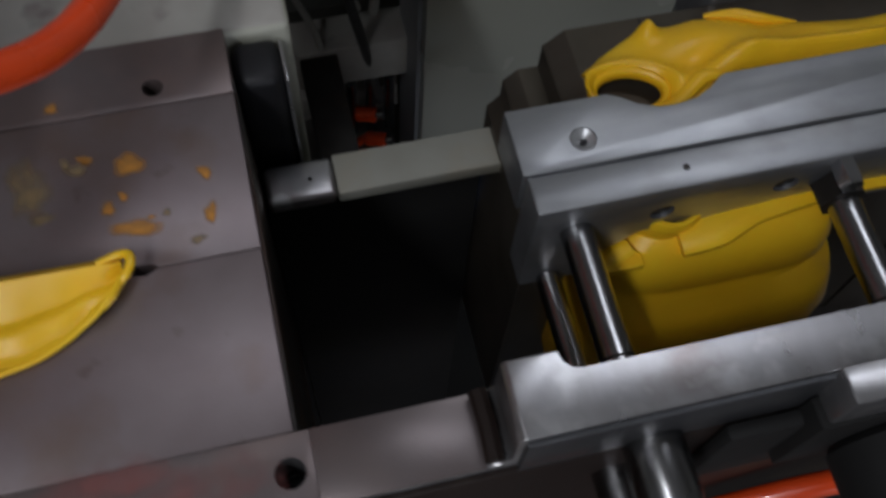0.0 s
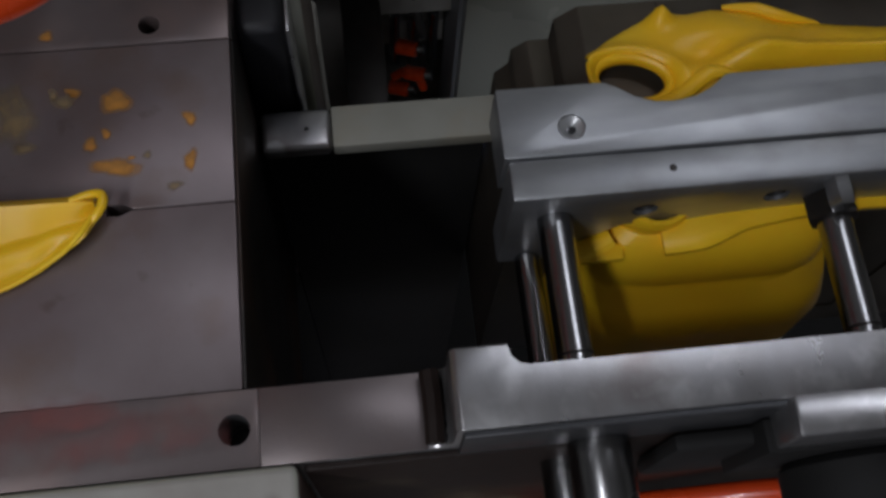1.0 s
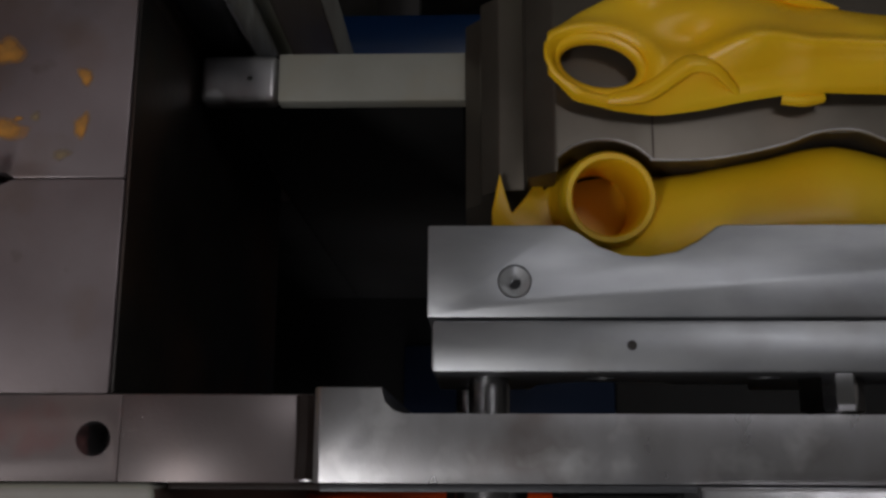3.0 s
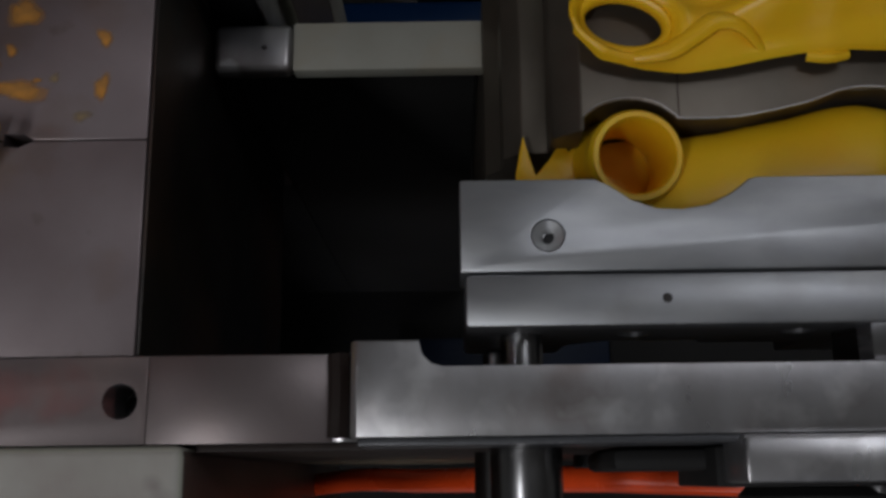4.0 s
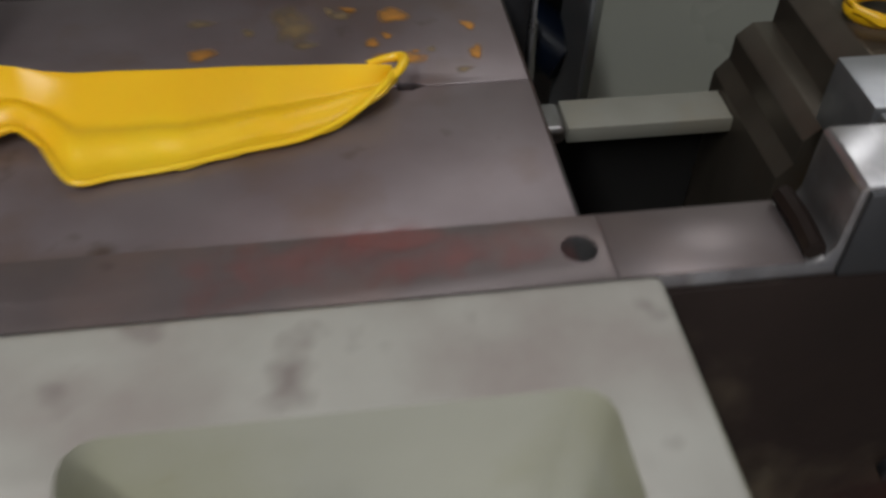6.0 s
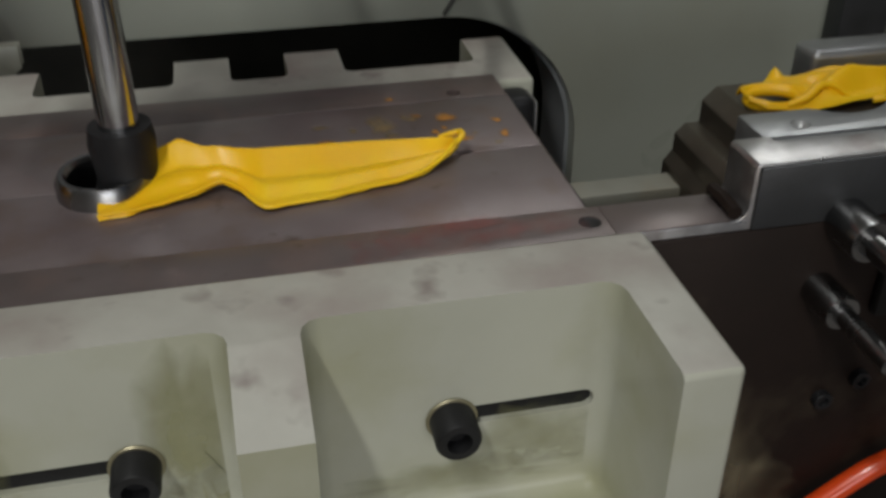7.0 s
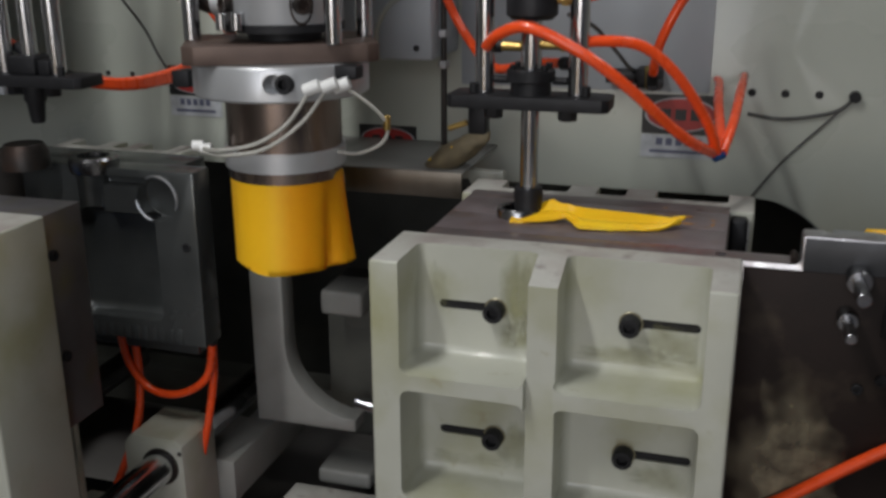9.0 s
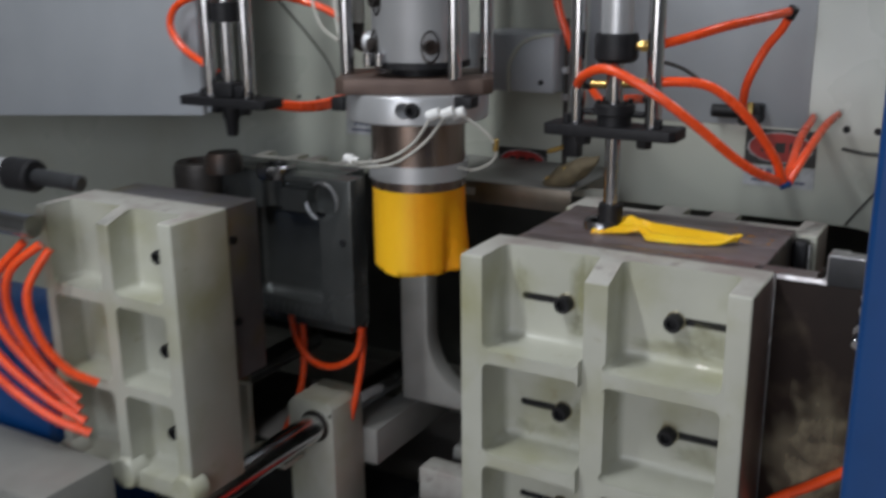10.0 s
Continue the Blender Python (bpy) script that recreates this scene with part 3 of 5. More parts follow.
# ---- flash trimmed from the neck, lying along the parting line ----
def flash_strip():
    t = thing("plastic_flash", (-0.16, -0.01, 0), "folded strip of yellow plastic flash lying along the mould joint", "plastic flash")
    rows = []
    us = [-.058, -.064, -.075, -.095, -.120, -.145, -.165, -.180, -.192, -.202, -.212, -.225, -.240, -.256, -.272]
    low = [-.006, -.0155, -.0225, -.0305, -.038, -.0435, -.0475, -.0480, -.030, -.0215, -.023, -.028, -.033, -.037, -.039]
    top = [.000, .000, .000, .000, .000, -.001, -.001, -.002, -.002, .000, .004, .012, .008, -.016, -.030]
    hgt = [.010, .011, .012, .013, .0145, .0155, .016, .016, .0155, .015, .016, .021, .017, .008, .005]
    lift = [.0015, .0012, .001, .001, .0008, .0008, .0012, .002, .004, .006, .004, .002, .0012, .001, .001]
    nv = 24
    U = np.linspace(us[0], us[-1], 80)
    for u in U:
        f = [float(np.interp(-u, [-a for a in us], c)) for c in (low, top, hgt, lift)]
        front = f[0] + 0.0011 * math.sin(u * 150) + 0.0008 * math.sin(u * 330 + 1)
        cup = math.exp(-((u + 0.060) / 0.013) ** 2)
        crease = 0.46 + 0.07 * math.sin(u * 38 + 0.6)
        row = []
        for k in range(nv + 1):
            v = k / nv
            y = f[1] + (front - f[1]) * v
            if v < crease:
                z = f[2] * (1 - 0.60 * (v / crease) ** 0.9)
            else:
                s = (v - crease) / (1 - crease)
                z = f[2] * (0.40 + 0.10 * math.sin(math.pi * min(s * 1.6, 1)) - 0.36 * s ** 1.5)
            z += f[3] + 0.010 * cup * v ** 3 + 0.0016 * max(0.0, (v - 0.88) / 0.12)
            row.append((u, y, max(z, 0.0006)))
        # the standing edge folds back on itself
        row = [(u, f[1] + 0.004, f[3] + f[2] * 0.25), (u, f[1] + 0.0045, f[3] + f[2] * 0.7)] + row
        rows.append(row)
    bm = sheet(rows, 0.0022)
    bmesh.ops.smooth_vert(bm, verts=bm.verts[:], factor=0.25, use_axis_x=True, use_axis_y=True, use_axis_z=True)
    part("folded_sheet", bm, M_YELLOW, t, smooth=60)
    lip = [(u, l - 0.0004 + 0.0011 * math.sin(u * 150), h + 0.0022 + 0.010 * math.exp(-((u + 0.060) / 0.013) ** 2)) for u, l, h in zip(us[0:9], low[0:9], lift[0:9])]
    part("thick_lip", tube(lip, 0.0013, 10, 8), M_YELLOW, t, "rounded yellow lip")
    part("thick_lip", tube([(u, l - 0.0004, h + 0.0025) for u, l, h in zip(us[8:], low[8:], lift[8:])], 0.0017, 10, 6, radii=[.0013, .0013, .0012, .0008]), M_YELLOW, t)
    part("rolled_tip", tube([(-.0605, -.0105, .0112), (-.0562, -.0070, .0134), (-.0535, -.0020, .0142), (-.0545, .0022, .0136), (-.0600, .0030, .0125), (-.0680, .0012, .0120)], .0018, 10, 8, 1.0, [.0012, .0019, .0021, .0021, .0018, .0012]), M_YELLOW, t, "curled yellow tip")
    return t


flash_strip()

# ---- trimming station ----
def front_jaw():
    t = thing("trimming_jaw", (0.30, -0.05, -0.04), "ground steel trimming jaw of two plates on guide rods", "trimming jaw")
    out = [(0.121, -0.0585), (0.121, -0.0245)]
    out += [(0.170, -0.0245), (0.176, -0.0275), (0.183, -0.0325), (0.192, -0.0358), (0.201, -0.0362), (0.211, -0.0345), (0.219, -0.0305), (0.226, -0.0252), (0.229, -0.0245)]
    out += [(0.47, -0.0245), (0.47, -0.0585)]
    rear = part("rear_plate", extrude(out, -0.012, 0.0195, "xy", 0.0008), M_STEEL, t)
    cut(rear, [rod((0.1525, -0.0455, 0.0), (0.1525, -0.0455, 0.03), 0.0062)])
    front = part("front_plate", box(0.1225, 0.47, -0.0782, -0.0592, -0.060, 0.0185, 0.0018), M_STEEL, t)
    cut(front, [rod((0.185, -0.10, -0.004), (0.185, -0.06, -0.004), 0.006), rod((0.245, -0.10, 0.0), (0.245, -0.06, 0.0), 0.006),
                rod((0.31, -0.10, 0.0), (0.31, -0.06, 0.0), 0.006),
                extrude([(0.160, -0.08), (0.163, -0.034), (0.178, -0.020), (0.212, -0.020), (0.216, -0.030), (0.255, -0.030), (0.255, -0.08)], -0.10, -0.05, "xz"), box(0.282, 0.48, -0.1, -0.05, -0.08, -0.030, 0)])
    sc = part("set_screw", lathe([(0, 0.0075), (0.0016, 0.0075), (0.0020, 0.0085), (0.0036, 0.0098), (0.0056, 0.0115), (0.006, 0.010), (0.006, 0.001), (0, 0.001)], (0.1525, -0.0455, 0.008)), M_ALU, t, "bright recessed set screw")
    part("screw_socket", lathe([(0, 0.0156), (0.0024, 0.0156), (0.0026, 0.0168), (0, 0.0168)], (0.1532, -0.0466, 0.0), steps=6), M_BLACK, sc)
    part("dowel_dot", rod((0.194, -0.0685, 0.012), (0.194, -0.0685, 0.0188), 0.0024), M_DARK, t)
    for x in (0.1435, 0.271):
        g = part("guide_rod", rod((x, -0.0585, -0.005), (x, -0.205, -0.005), 0.0078), M_SLEEVE, t, "chromed guide rod")
        part("groove_ring", lathe([(0.0074, 0), (0.0080, 0), (0.0080, 0.0012), (0.0074, 0.0012)], (x, -0.141, -0.005), "y"), M_DARK, g)
        if x > 0.2:
            part("rod_collar", lathe([(0.0078, 0), (0.0120, 0), (0.0120, 0.012), (0.0078, 0.013)], (x, -0.0785, -0.005), "y", 6), M_DARK, g, "dark hexagon collar")
    for x in (0.1365,):
        low = part("lower_rod", rod((x, -0.0782, -0.052), (x, -0.197, -0.052), 0.0062), M_SLEEVE, t, "lower guide rod")
        part("groove_ring", lathe([(0.0060, 0), (0.0065, 0), (0.0065, 0.001), (0.0060, 0.001)], (x, -0.168, -0.052), "y"), M_DARK, low)
    # shallow black discs give the drilled holes their shade by colour
    for x, z in ((0.185, -0.004), (0.245, 0.0), (0.31, 0.0)):
        part("bore_shade", rod((x, -0.0700, z), (x, -0.0765, z), 0.0059), M_BLACK, t)
    nut = part("jam_nut", hexbolt((0.268, -0.0782, 0.012), (0, -1, 0), 0.0062, 0.013, False), M_CHROME, t, "bright hexagon nut")
    return t


jaw = front_jaw()
jaw_base = jaw.location.copy()

# fixed sleeves and lower rods in the front plate
for x, z, r in ((0.1440, -0.005, 0.0132), (0.1370, -0.052, 0.0110)):
    sl = thing("guide_sleeve", (x, -0.13, z), "polished steel guide sleeve in the backing plate", "guide sleeve", "guide sleeves")
    part("sleeve", lathe([(r * 0.58, 0), (r, 0), (r, 0.026), (r * 0.94, 0.028), (r * 0.58, 0.028), (r * 0.58, 0)], (x, -0.1194, z), "y"), M_SLEEVE, sl)
for x, z in ((0.158, -0.141), (0.182, -0.128)):
    b = thing("plate_screw", (x, -0.12, z), "black screw head low on the rusted plate", "screw", "screws in the plate")
    part("screw_head", hexbolt((x, -0.1196, z), (0, -1, 0), 0.0065, 0.006), M_BLACK, b)

# bracket on the front of the plate with a bright top
bk = thing("cylinder_bracket", (0.33, -0.14, -0.10), "bright milled bracket on the plate over a black cylinder", "bracket")
part("bracket_top", box(0.2110, 0.46, -0.1325, -0.1172, 0.012, 0.0405, 0.0015), M_BAR, bk)
# near-black from here on also paints in the shade under the bracket
part("bracket_cheek", box(0.2085, 0.46, -0.1340, -0.1199, -0.05, 0.0115, 0.001), M_PITSHADE, bk)
part("cylinder_body", rod((0.262, -0.1345, -0.03), (0.262, -0.31, -0.03), 0.034, 0.003), M_PITSHADE, bk, "black pneumatic cylinder")
part("cylinder_flange", box(0.175, 0.30, -0.128, -0.1199, -0.075, -0.002, 0.003), M_PITSHADE, bk)

# stepped rear jaw with the cavity half
rj = thing("rear_jaw", (0.30, 0.055, -0.34), "stained brown stepped rear trimming jaw holding the bottle", "trimming jaw")
steps_out = [(0.134, -0.34), (0.134, -0.075), (0.141, -0.066), (0.141, -0.052), (0.149, -0.044), (0.160, -0.044), (0.160, -0.026), (0.171, -0.0155), (0.47, -0.0155), (0.47, -0.34)]
rear = part("jaw_body", extrude(steps_out, 0.0065, 0.098, "xz", 0.0008), M_BLOCK, rj)
cav = [(0.172, -0.03), (0.172, 0.012), (0.178, 0.0165), (0.186, 0.019), (0.195, 0.019), (0.203, 0.0165), (0.209, 0.012), (0.212, 0.0105), (0.235, 0.011), (0.262, 0.0165), (0.278, 0.022), (0.294, 0.0225), (0.31, 0.016), (0.34, 0.010), (0.40, 0.008), (0.40, -0.03)]
cut(rear, [extrude(cav, -0.30, 0.03, "xy")])
part("cutting_edge", tube([(x, y + 0.0004, -0.0150) for x, y in cav[1:-1]], 0.0006, 6, 4), M_BAR, rj, "bright cutting edge")
part("top_joint", box(0.2105, 0.2111, 0.012, 0.097, -0.0157, -0.0152, 0), M_DARK, rj)
part("back_rail", box(0.25, 0.47, 0.098, 0.13, -0.10, 0.004, 0.006, 3), M_STEEL, rj, "bright rounded steel rail")
prong = thing("flash_prong", (0.15, 0.0, -0.06), "torn yellow plastic prongs hanging at the jaw", "plastic flash")
part("torn_sheet", extrude([(0.1455, -0.030), (0.1455, -0.004), (0.1475, 0.006), (0.149, 0.013), (0.1513, 0.004), (0.154, -0.005), (0.160, 0.002), (0.1663, 0.012), (0.168, 0.005), (0.1715, 0.0085), (0.178, -0.002), (0.178, -0.030)], -0.043, -0.038, "xy", 0.0008), M_YELLOW, prong)
part("prong_web", tube([(0.150, -0.024, -0.041), (0.160, -0.022, -0.039), (0.172, -0.018, -0.034)], 0.008, 10, 6, 0.5), M_YELLOW, prong)


# ---- bottle in the trimming station ----
def bottle():
    t = thing("bottle", (0.23, -0.002, -0.25), "blown yellow plastic bottle with open neck in the jaws", "bottle")
    bm = bmesh.new()
    secs = [(-.245, .170, .318, .030), (-.250, .166, .322, .034), (-.225, .160, .322, .041), (-.12, .160, .312, .041), (-.095, .161, .303, .0405),
            (-.086, .163, .300, .035), (-.079, .166, .288, .026), (-.073, .166, .288, .024), (-.066, .166, .290, .027), (-.052, .170, .288, .026), (-.036, .173, .284, .020), (-.030, .180, .276, .012)]
    secs = secs[1:]
    n, rings = 40, []
    for z, xa, xb, hy in secs:
        ring = []
        cx, hx = (xa + xb) / 2, (xb - xa) / 2
        for k in range(n):
            a = 2 * math.pi * k / n
            c, s = math.cos(a), math.sin(a)
            ring.append(bm.verts.new((cx + hx * math.copysign(abs(c) ** 0.45, c), -0.010 + hy * math.copysign(abs(s) ** 0.7, s), z)))
        rings.append(ring)
    for a, b in zip(rings, rings[1:]):
        for k in range(n):
            bm.faces.new((a[k], a[(k + 1) % n], b[(k + 1) % n], b[k]))
    bm.faces.new(rings[0])
    bm.faces.new(rings[-1])
    body = part("bottle_body", bm, M_YELLOW, t, smooth=50)
    lean = Matrix.Translation((0.1935, -0.0070, 0.0)) @ Matrix.Rotation(radians(7), 4, "X") @ Matrix.Rotation(radians(4), 4, "Y")
    bore = lathe([(0, -0.058), (0.0168, -0.058), (0.0168, 0.02), (0, 0.02)], steps=40)
    bore.transform(lean)
    cut(body, [bore])
    neck = lathe([(0.0150, -0.05), (0.0150, -0.015), (0.0160, -0.0125), (0.0180, -0.0125), (0.0193, -0.0150), (0.0196, -0.022), (0.0185, -0.026), (0.0185, -0.034), (0.023, -0.044)], steps=40)
    neck.transform(lean)
    part("neck", neck, M_YELLOW, t, "open round neck", smooth=60)
    # the handle-side bead that runs from the neck along the top
    bead = part("shoulder_bead", tube([(0.196, -0.0125, -0.034), (0.213, -0.0120, -0.030), (0.232, -0.0085, -0.026), (0.260, -0.0045, -0.024), (0.287, -0.0015, -0.023), (0.32, -0.0055, -0.025), (0.37, -0.008, -0.032)], 0.02, 20, 8, 0.42, [.022, .0230, .0198, .0210, .0235, .0195, .0165]), M_YELLOW, t)
    bore = lathe([(0, -0.064), (0.0172, -0.064), (0.0172, 0.02), (0, 0.02)], steps=40)
    bore.transform(lean)
    cut(bead, [bore])
    return t


bottle()

# ---- flash with a ring, lying on the rear jaw ----
def flash_ring():
    t = thing("plastic_flash", (0.24, 0.05, -0.0155), "yellow plastic flash with open ring and strap on rear jaw", "plastic flash")
    mid, tilt = Vector((0.1885, 0.0485)), radians(-16)
    top = [(.160, .056), (.168, .064), (.180, .073), (.195, .081), (.209, .0865), (.222, .084), (.235, .086), (.253, .083), (.268, .0755), (.290, .072), (.314, .069), (.37, .066)]
    low = [(.160, .056), (.1665, .0445), (.178, .0330), (.195, .0285), (.213, .0265), (.230, .0285), (.246, .0315), (.262, .0345), (.270, .0335), (.276, .0350), (.308, .0345), (.37, .034)]
    rows = []
    nx, nv = 66, 22
    for i in range(nx):
        u = i / (nx - 1)
        x = 0.1672 + (0.37 - 0.1672) * u ** 1.25
        yt = float(np.interp(x, [p[0] for p in top], [p[1] for p in top]))
        yl = float(np.interp(x, [p[0] for p in low], [p[1] for p in low]))
        row = []
        for k in range(nv + 1):
            v = k / nv
            y = yl + (yt - yl) * v
            d = Vector((x, y)) - mid
            e = math.hypot((d.x * math.cos(tilt) + d.y * math.sin(tilt)) / 0.0165, (-d.x * math.sin(tilt) + d.y * math.cos(tilt)) / 0.0098)
            arch = max(0.0, math.sin(math.pi * (0.04 + 0.92 * v))) ** 0.55
            far = min(1.0, max(0.0, (x - 0.205) / 0.03))
            z = -0.0125 + arch * (0.010 + 0.007 * far)
            # the wall drops into the ring, and stands as a rim round it
            z += 0.0045 * math.exp(-((e - 1.45) / 0.28) ** 2) - 0.0085 * math.exp(-(e / 1.08) ** 6)
            # horn, and the two folds that run along the strap
            z += 0.013 * math.exp(-((x - 0.2075) / 0.0042) ** 2 - ((y - 0.083) / 0.006) ** 2)
            z += far * 0.0058 * math.exp(-((v - 0.40 - 0.7 * (x - 0.25)) / 0.075) ** 2)
            z -= 0.0065 * math.exp(-((x - 0.228) / 0.013) ** 2 - ((y - 0.056) / 0.0085) ** 2)
            z -= far * 0.0050 * math.exp(-((v - 0.16) / 0.07) ** 2) * math.exp(-((x - 0.245) / 0.02) ** 2)
            z += 0.0050 * math.exp(-((x - 0.247) / 0.012) ** 2 - ((y - 0.0525) / 0.0075) ** 2)
            z += 0.0018 * far * noise.noise(Vector((x * 60, v * 3.0, 0.3)))
            row.append((x, y, z, e))
        rows.append(row)
    bm = bmesh.new()
    vs = [[bm.verts.new(p[:3]) for p in row] for row in rows]
    for i in range(nx - 1):
        for k in range(nv):
            if min(rows[i][k][3], rows[i + 1][k][3], rows[i][k + 1][3], rows[i + 1][k + 1][3]) > 0.90:
                bm.faces.new((vs[i][k], vs[i + 1][k], vs[i + 1][k + 1], vs[i][k + 1]))
    for w in [w for w in bm.verts if not w.link_faces]:
        bm.verts.remove(w)
    bmesh.ops.recalc_face_normals(bm, faces=bm.faces[:])
    bmesh.ops.solidify(bm, geom=bm.faces[:], thickness=0.0024)
    for _ in range(2):
        bmesh.ops.smooth_vert(bm, verts=bm.verts[:], factor=0.5, use_axis_x=True, use_axis_y=True, use_axis_z=True)
    part("strap", bm, M_YELLOW, t, smooth=70)
    ring = []
    for k in range(41):
        a = 2 * math.pi * k / 40
        p = Vector((0.0182 * math.cos(a), 0.0112 * math.sin(a)))
        ring.append((mid.x + p.x * math.cos(tilt) - p.y * math.sin(tilt), mid.y + p.x * math.sin(tilt) + p.y * math.cos(tilt), -0.0072 + 0.0018 * math.sin(a + 0.6)))
    part("ring", tube(ring, 0.0026, 12, 2, 1.5), M_YELLOW, t, "open yellow ring")
    part("sweeping_lip", tube([(0.192, 0.0335, -0.0060), (0.206, 0.0350, -0.0030), (0.2185, 0.0425, 0.0005), (0.2245, 0.0450, 0.0018), (0.234, 0.0430, 0.0008), (0.245, 0.0345, -0.0070)], 0.004, 12, 8, 0.8, [.0028, .0042, .0046, .0042, .0032, .0016]), M_YELLOW, t, "curled yellow lip")
    part("edge_tab", tube([(0.262, 0.0345, -0.009), (0.270, 0.0330, -0.0075), (0.278, 0.0350, -0.009)], 0.0024, 10, 6), M_YELLOW, t)
    part("back_fold", tube([(0.240, 0.085, -0.006), (0.255, 0.081, -0.003), (0.268, 0.0755, -0.0035), (0.286, 0.0715, -0.006)], 0.003, 10, 8, 1.0, [.0012, .003, .0032, .0012]), M_YELLOW, t)
    return t


flash_ring()

# ---- pit under the stations ----
pit = thing("station_base", (0.07, 0, FLOOR), "machine base under the stations, blackened for the pit's shade", "machine base", kind="structure")
# slab coloured near-black in place of the shade down there
part("base_slab", box(-1.6, 0.75, -0.30, 0.40, -0.88, -0.80, 0.004), M_PITSHADE, pit)
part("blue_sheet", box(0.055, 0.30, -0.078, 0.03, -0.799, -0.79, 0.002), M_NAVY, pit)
# added screens, near-black: they hide what lies behind and darken the pit
part("pit_screen", box(0.001, 0.132, 0.085, 0.0915, -0.78, -0.092, 0.001), M_PITSHADE, pit)
part("pit_screen", box(-0.37, 0.0005, 0.085, 0.0915, -0.78, -0.345, 0.001), M_PITSHADE, pit)
part("pit_screen", box(-0.37, -0.01, -0.0915, -0.085, -0.78, -0.345, 0.001), M_PITSHADE, pit)

# ---- blow pin units ----
def blow_pin(cx, cy, pin_bottom, short, label):
    t = thing("blow_pin_unit", (cx, cy, pin_bottom), label, "blow pin")
    zt = 1.15
    zp = 0.146
    crossb = part("cross_plate", extrude([(cx - 0.104, cy - 0.026), (cx - 0.096, cy - 0.034), (cx + 0.096, cy - 0.034), (cx + 0.104, cy - 0.026), (cx + 0.104, cy + 0.026), (cx + 0.096, cy + 0.034), (cx - 0.096, cy + 0.034), (cx - 0.104, cy + 0.026)], zp, zp + 0.0165, "xy", 0.001), M_BLACK, t, "black cross plate")
    for s in (-1, 1):
        x = cx + s * (0.0605 if not short else 0.046)
        part("guide_column", rod((x, cy, zp + 0.0165), (x, cy, zt), 0.0125), M_CHROME, t, "bright guide column")
        part("column_nut", hexbolt((x - 0.012 * s, cy, zp), (0, 0, -1), 0.0125, 0.016, False), M_BLACK, t)
        part("set_bolt", rod((x + s * 0.012, cy - 0.01, zp + 0.0165), (x + s * 0.012, cy - 0.01, zp + 0.03), 0.006), M_BLACK, t)
    if not short:
        part("pin", rod((cx, cy, pin_bottom), (cx, cy, 0.26), 0.0118), M_CHROME, t, "bright blow pin")
        part("pin_collar", lathe([(0.0, -0.004), (0.0195, -0.004), (0.0175, 0.002), (0.0195, 0.024), (0.0180, 0.034), (0.0115, 0.034)], (cx, cy, 0.006)), M_BLACK, t, "black sealing collar")
        stop = part("stop_block", lathe([(0, 0.1627), (0.026, 0.1627), (0.026, 0.178), (0.031, 0.180), (0.031, 0.193), (0.029, 0.195), (0, 0.195)], (cx, cy, 0), steps=36), M_BLACK, t, "black stop collar")
        for d in (35, 145, 215, 325):
            p = Vector((cx + 0.025 * math.cos(radians(d)), cy + 0.025 * math.sin(radians(d)), 0.195))
            part("collar_stud", rod(p, p + Vector((0, 0, 0.006)), 0.0042), M_BLACK, stop)
        for s in (-1, 1):
            part("stop_screw", rod((cx + s * 0.028, cy, 0.180), (cx + s * 0.048, cy, 0.180), 0.005), M_BLACK, t)
        part("upper_rod", rod((cx, cy, 0.19), (cx, cy, 0.262), 0.0135), M_CHROME, t)
        part("coupling", lathe([(0, 0.256), (0.026, 0.256), (0.0325, 0.262), (0.0325, 0.292), (0.031, 0.298), (0.0, 0.298)], (cx, cy, 0)), M_BLACK, t, "black coupling")
        part("upper_sleeve", rod((cx, cy, 0.298), (cx, cy, 0.352), 0.024), M_ALU, t)
        part("cylinder_rod", rod((cx, cy, 0.352), (cx, cy, zt), 0.017), M_CHROME, t)
        for z, s in ((0.281, 1), (0.225, 1), (0.222, -1)):
            f = part("hose_fitting", rod((cx + s * 0.012, cy, z), (cx + s * 0.054, cy, z), 0.0062), M_BRASS, t, "brass hose fitting")
            part("fitting_nut", hexbolt((cx + s * 0.038, cy, z), (s, 0, 0), 0.009, 0.010, False), M_BRASS if s > 0 else M_BLACK, f)
    else:
        part("pin", lathe([(0, pin_bottom), (0.009, pin_bottom), (0.011, pin_bottom + 0.004), (0.0135, pin_bottom + 0.03), (0.017, pin_bottom + 0.036), (0.017, zp)], (cx, cy, 0)), M_BLACK, t, "short dark blow pin")
        part("upper_rod", rod((cx, cy, zp + 0.0166), (cx, cy, zt), 0.011), M_CHROME, t)
        part("stop_block", box(cx - 0.024, cx + 0.024, cy - 0.024, cy + 0.024, zp + 0.0166, 0.19, 0.004), M_BLACK, t)
        part("side_block", box(cx + 0.026, cx + 0.046, cy - 0.02, cy + 0.012, zp + 0.0166, 0.185, 0.003), M_BLACK, t)
        part("coupling", lathe([(0, 0.30), (0.026, 0.30), (0.026, 0.335), (0, 0.335)], (cx, cy, 0)), M_BLACK, t)
    return t


blow_pin(-0.256, 0.0, -0.045, False, "blow pin on black cross plate, lowered into the mould")
blow_pin(-1.016, 0.0, 0.088, True, "raised blow pin on a black cross plate between bright columns")


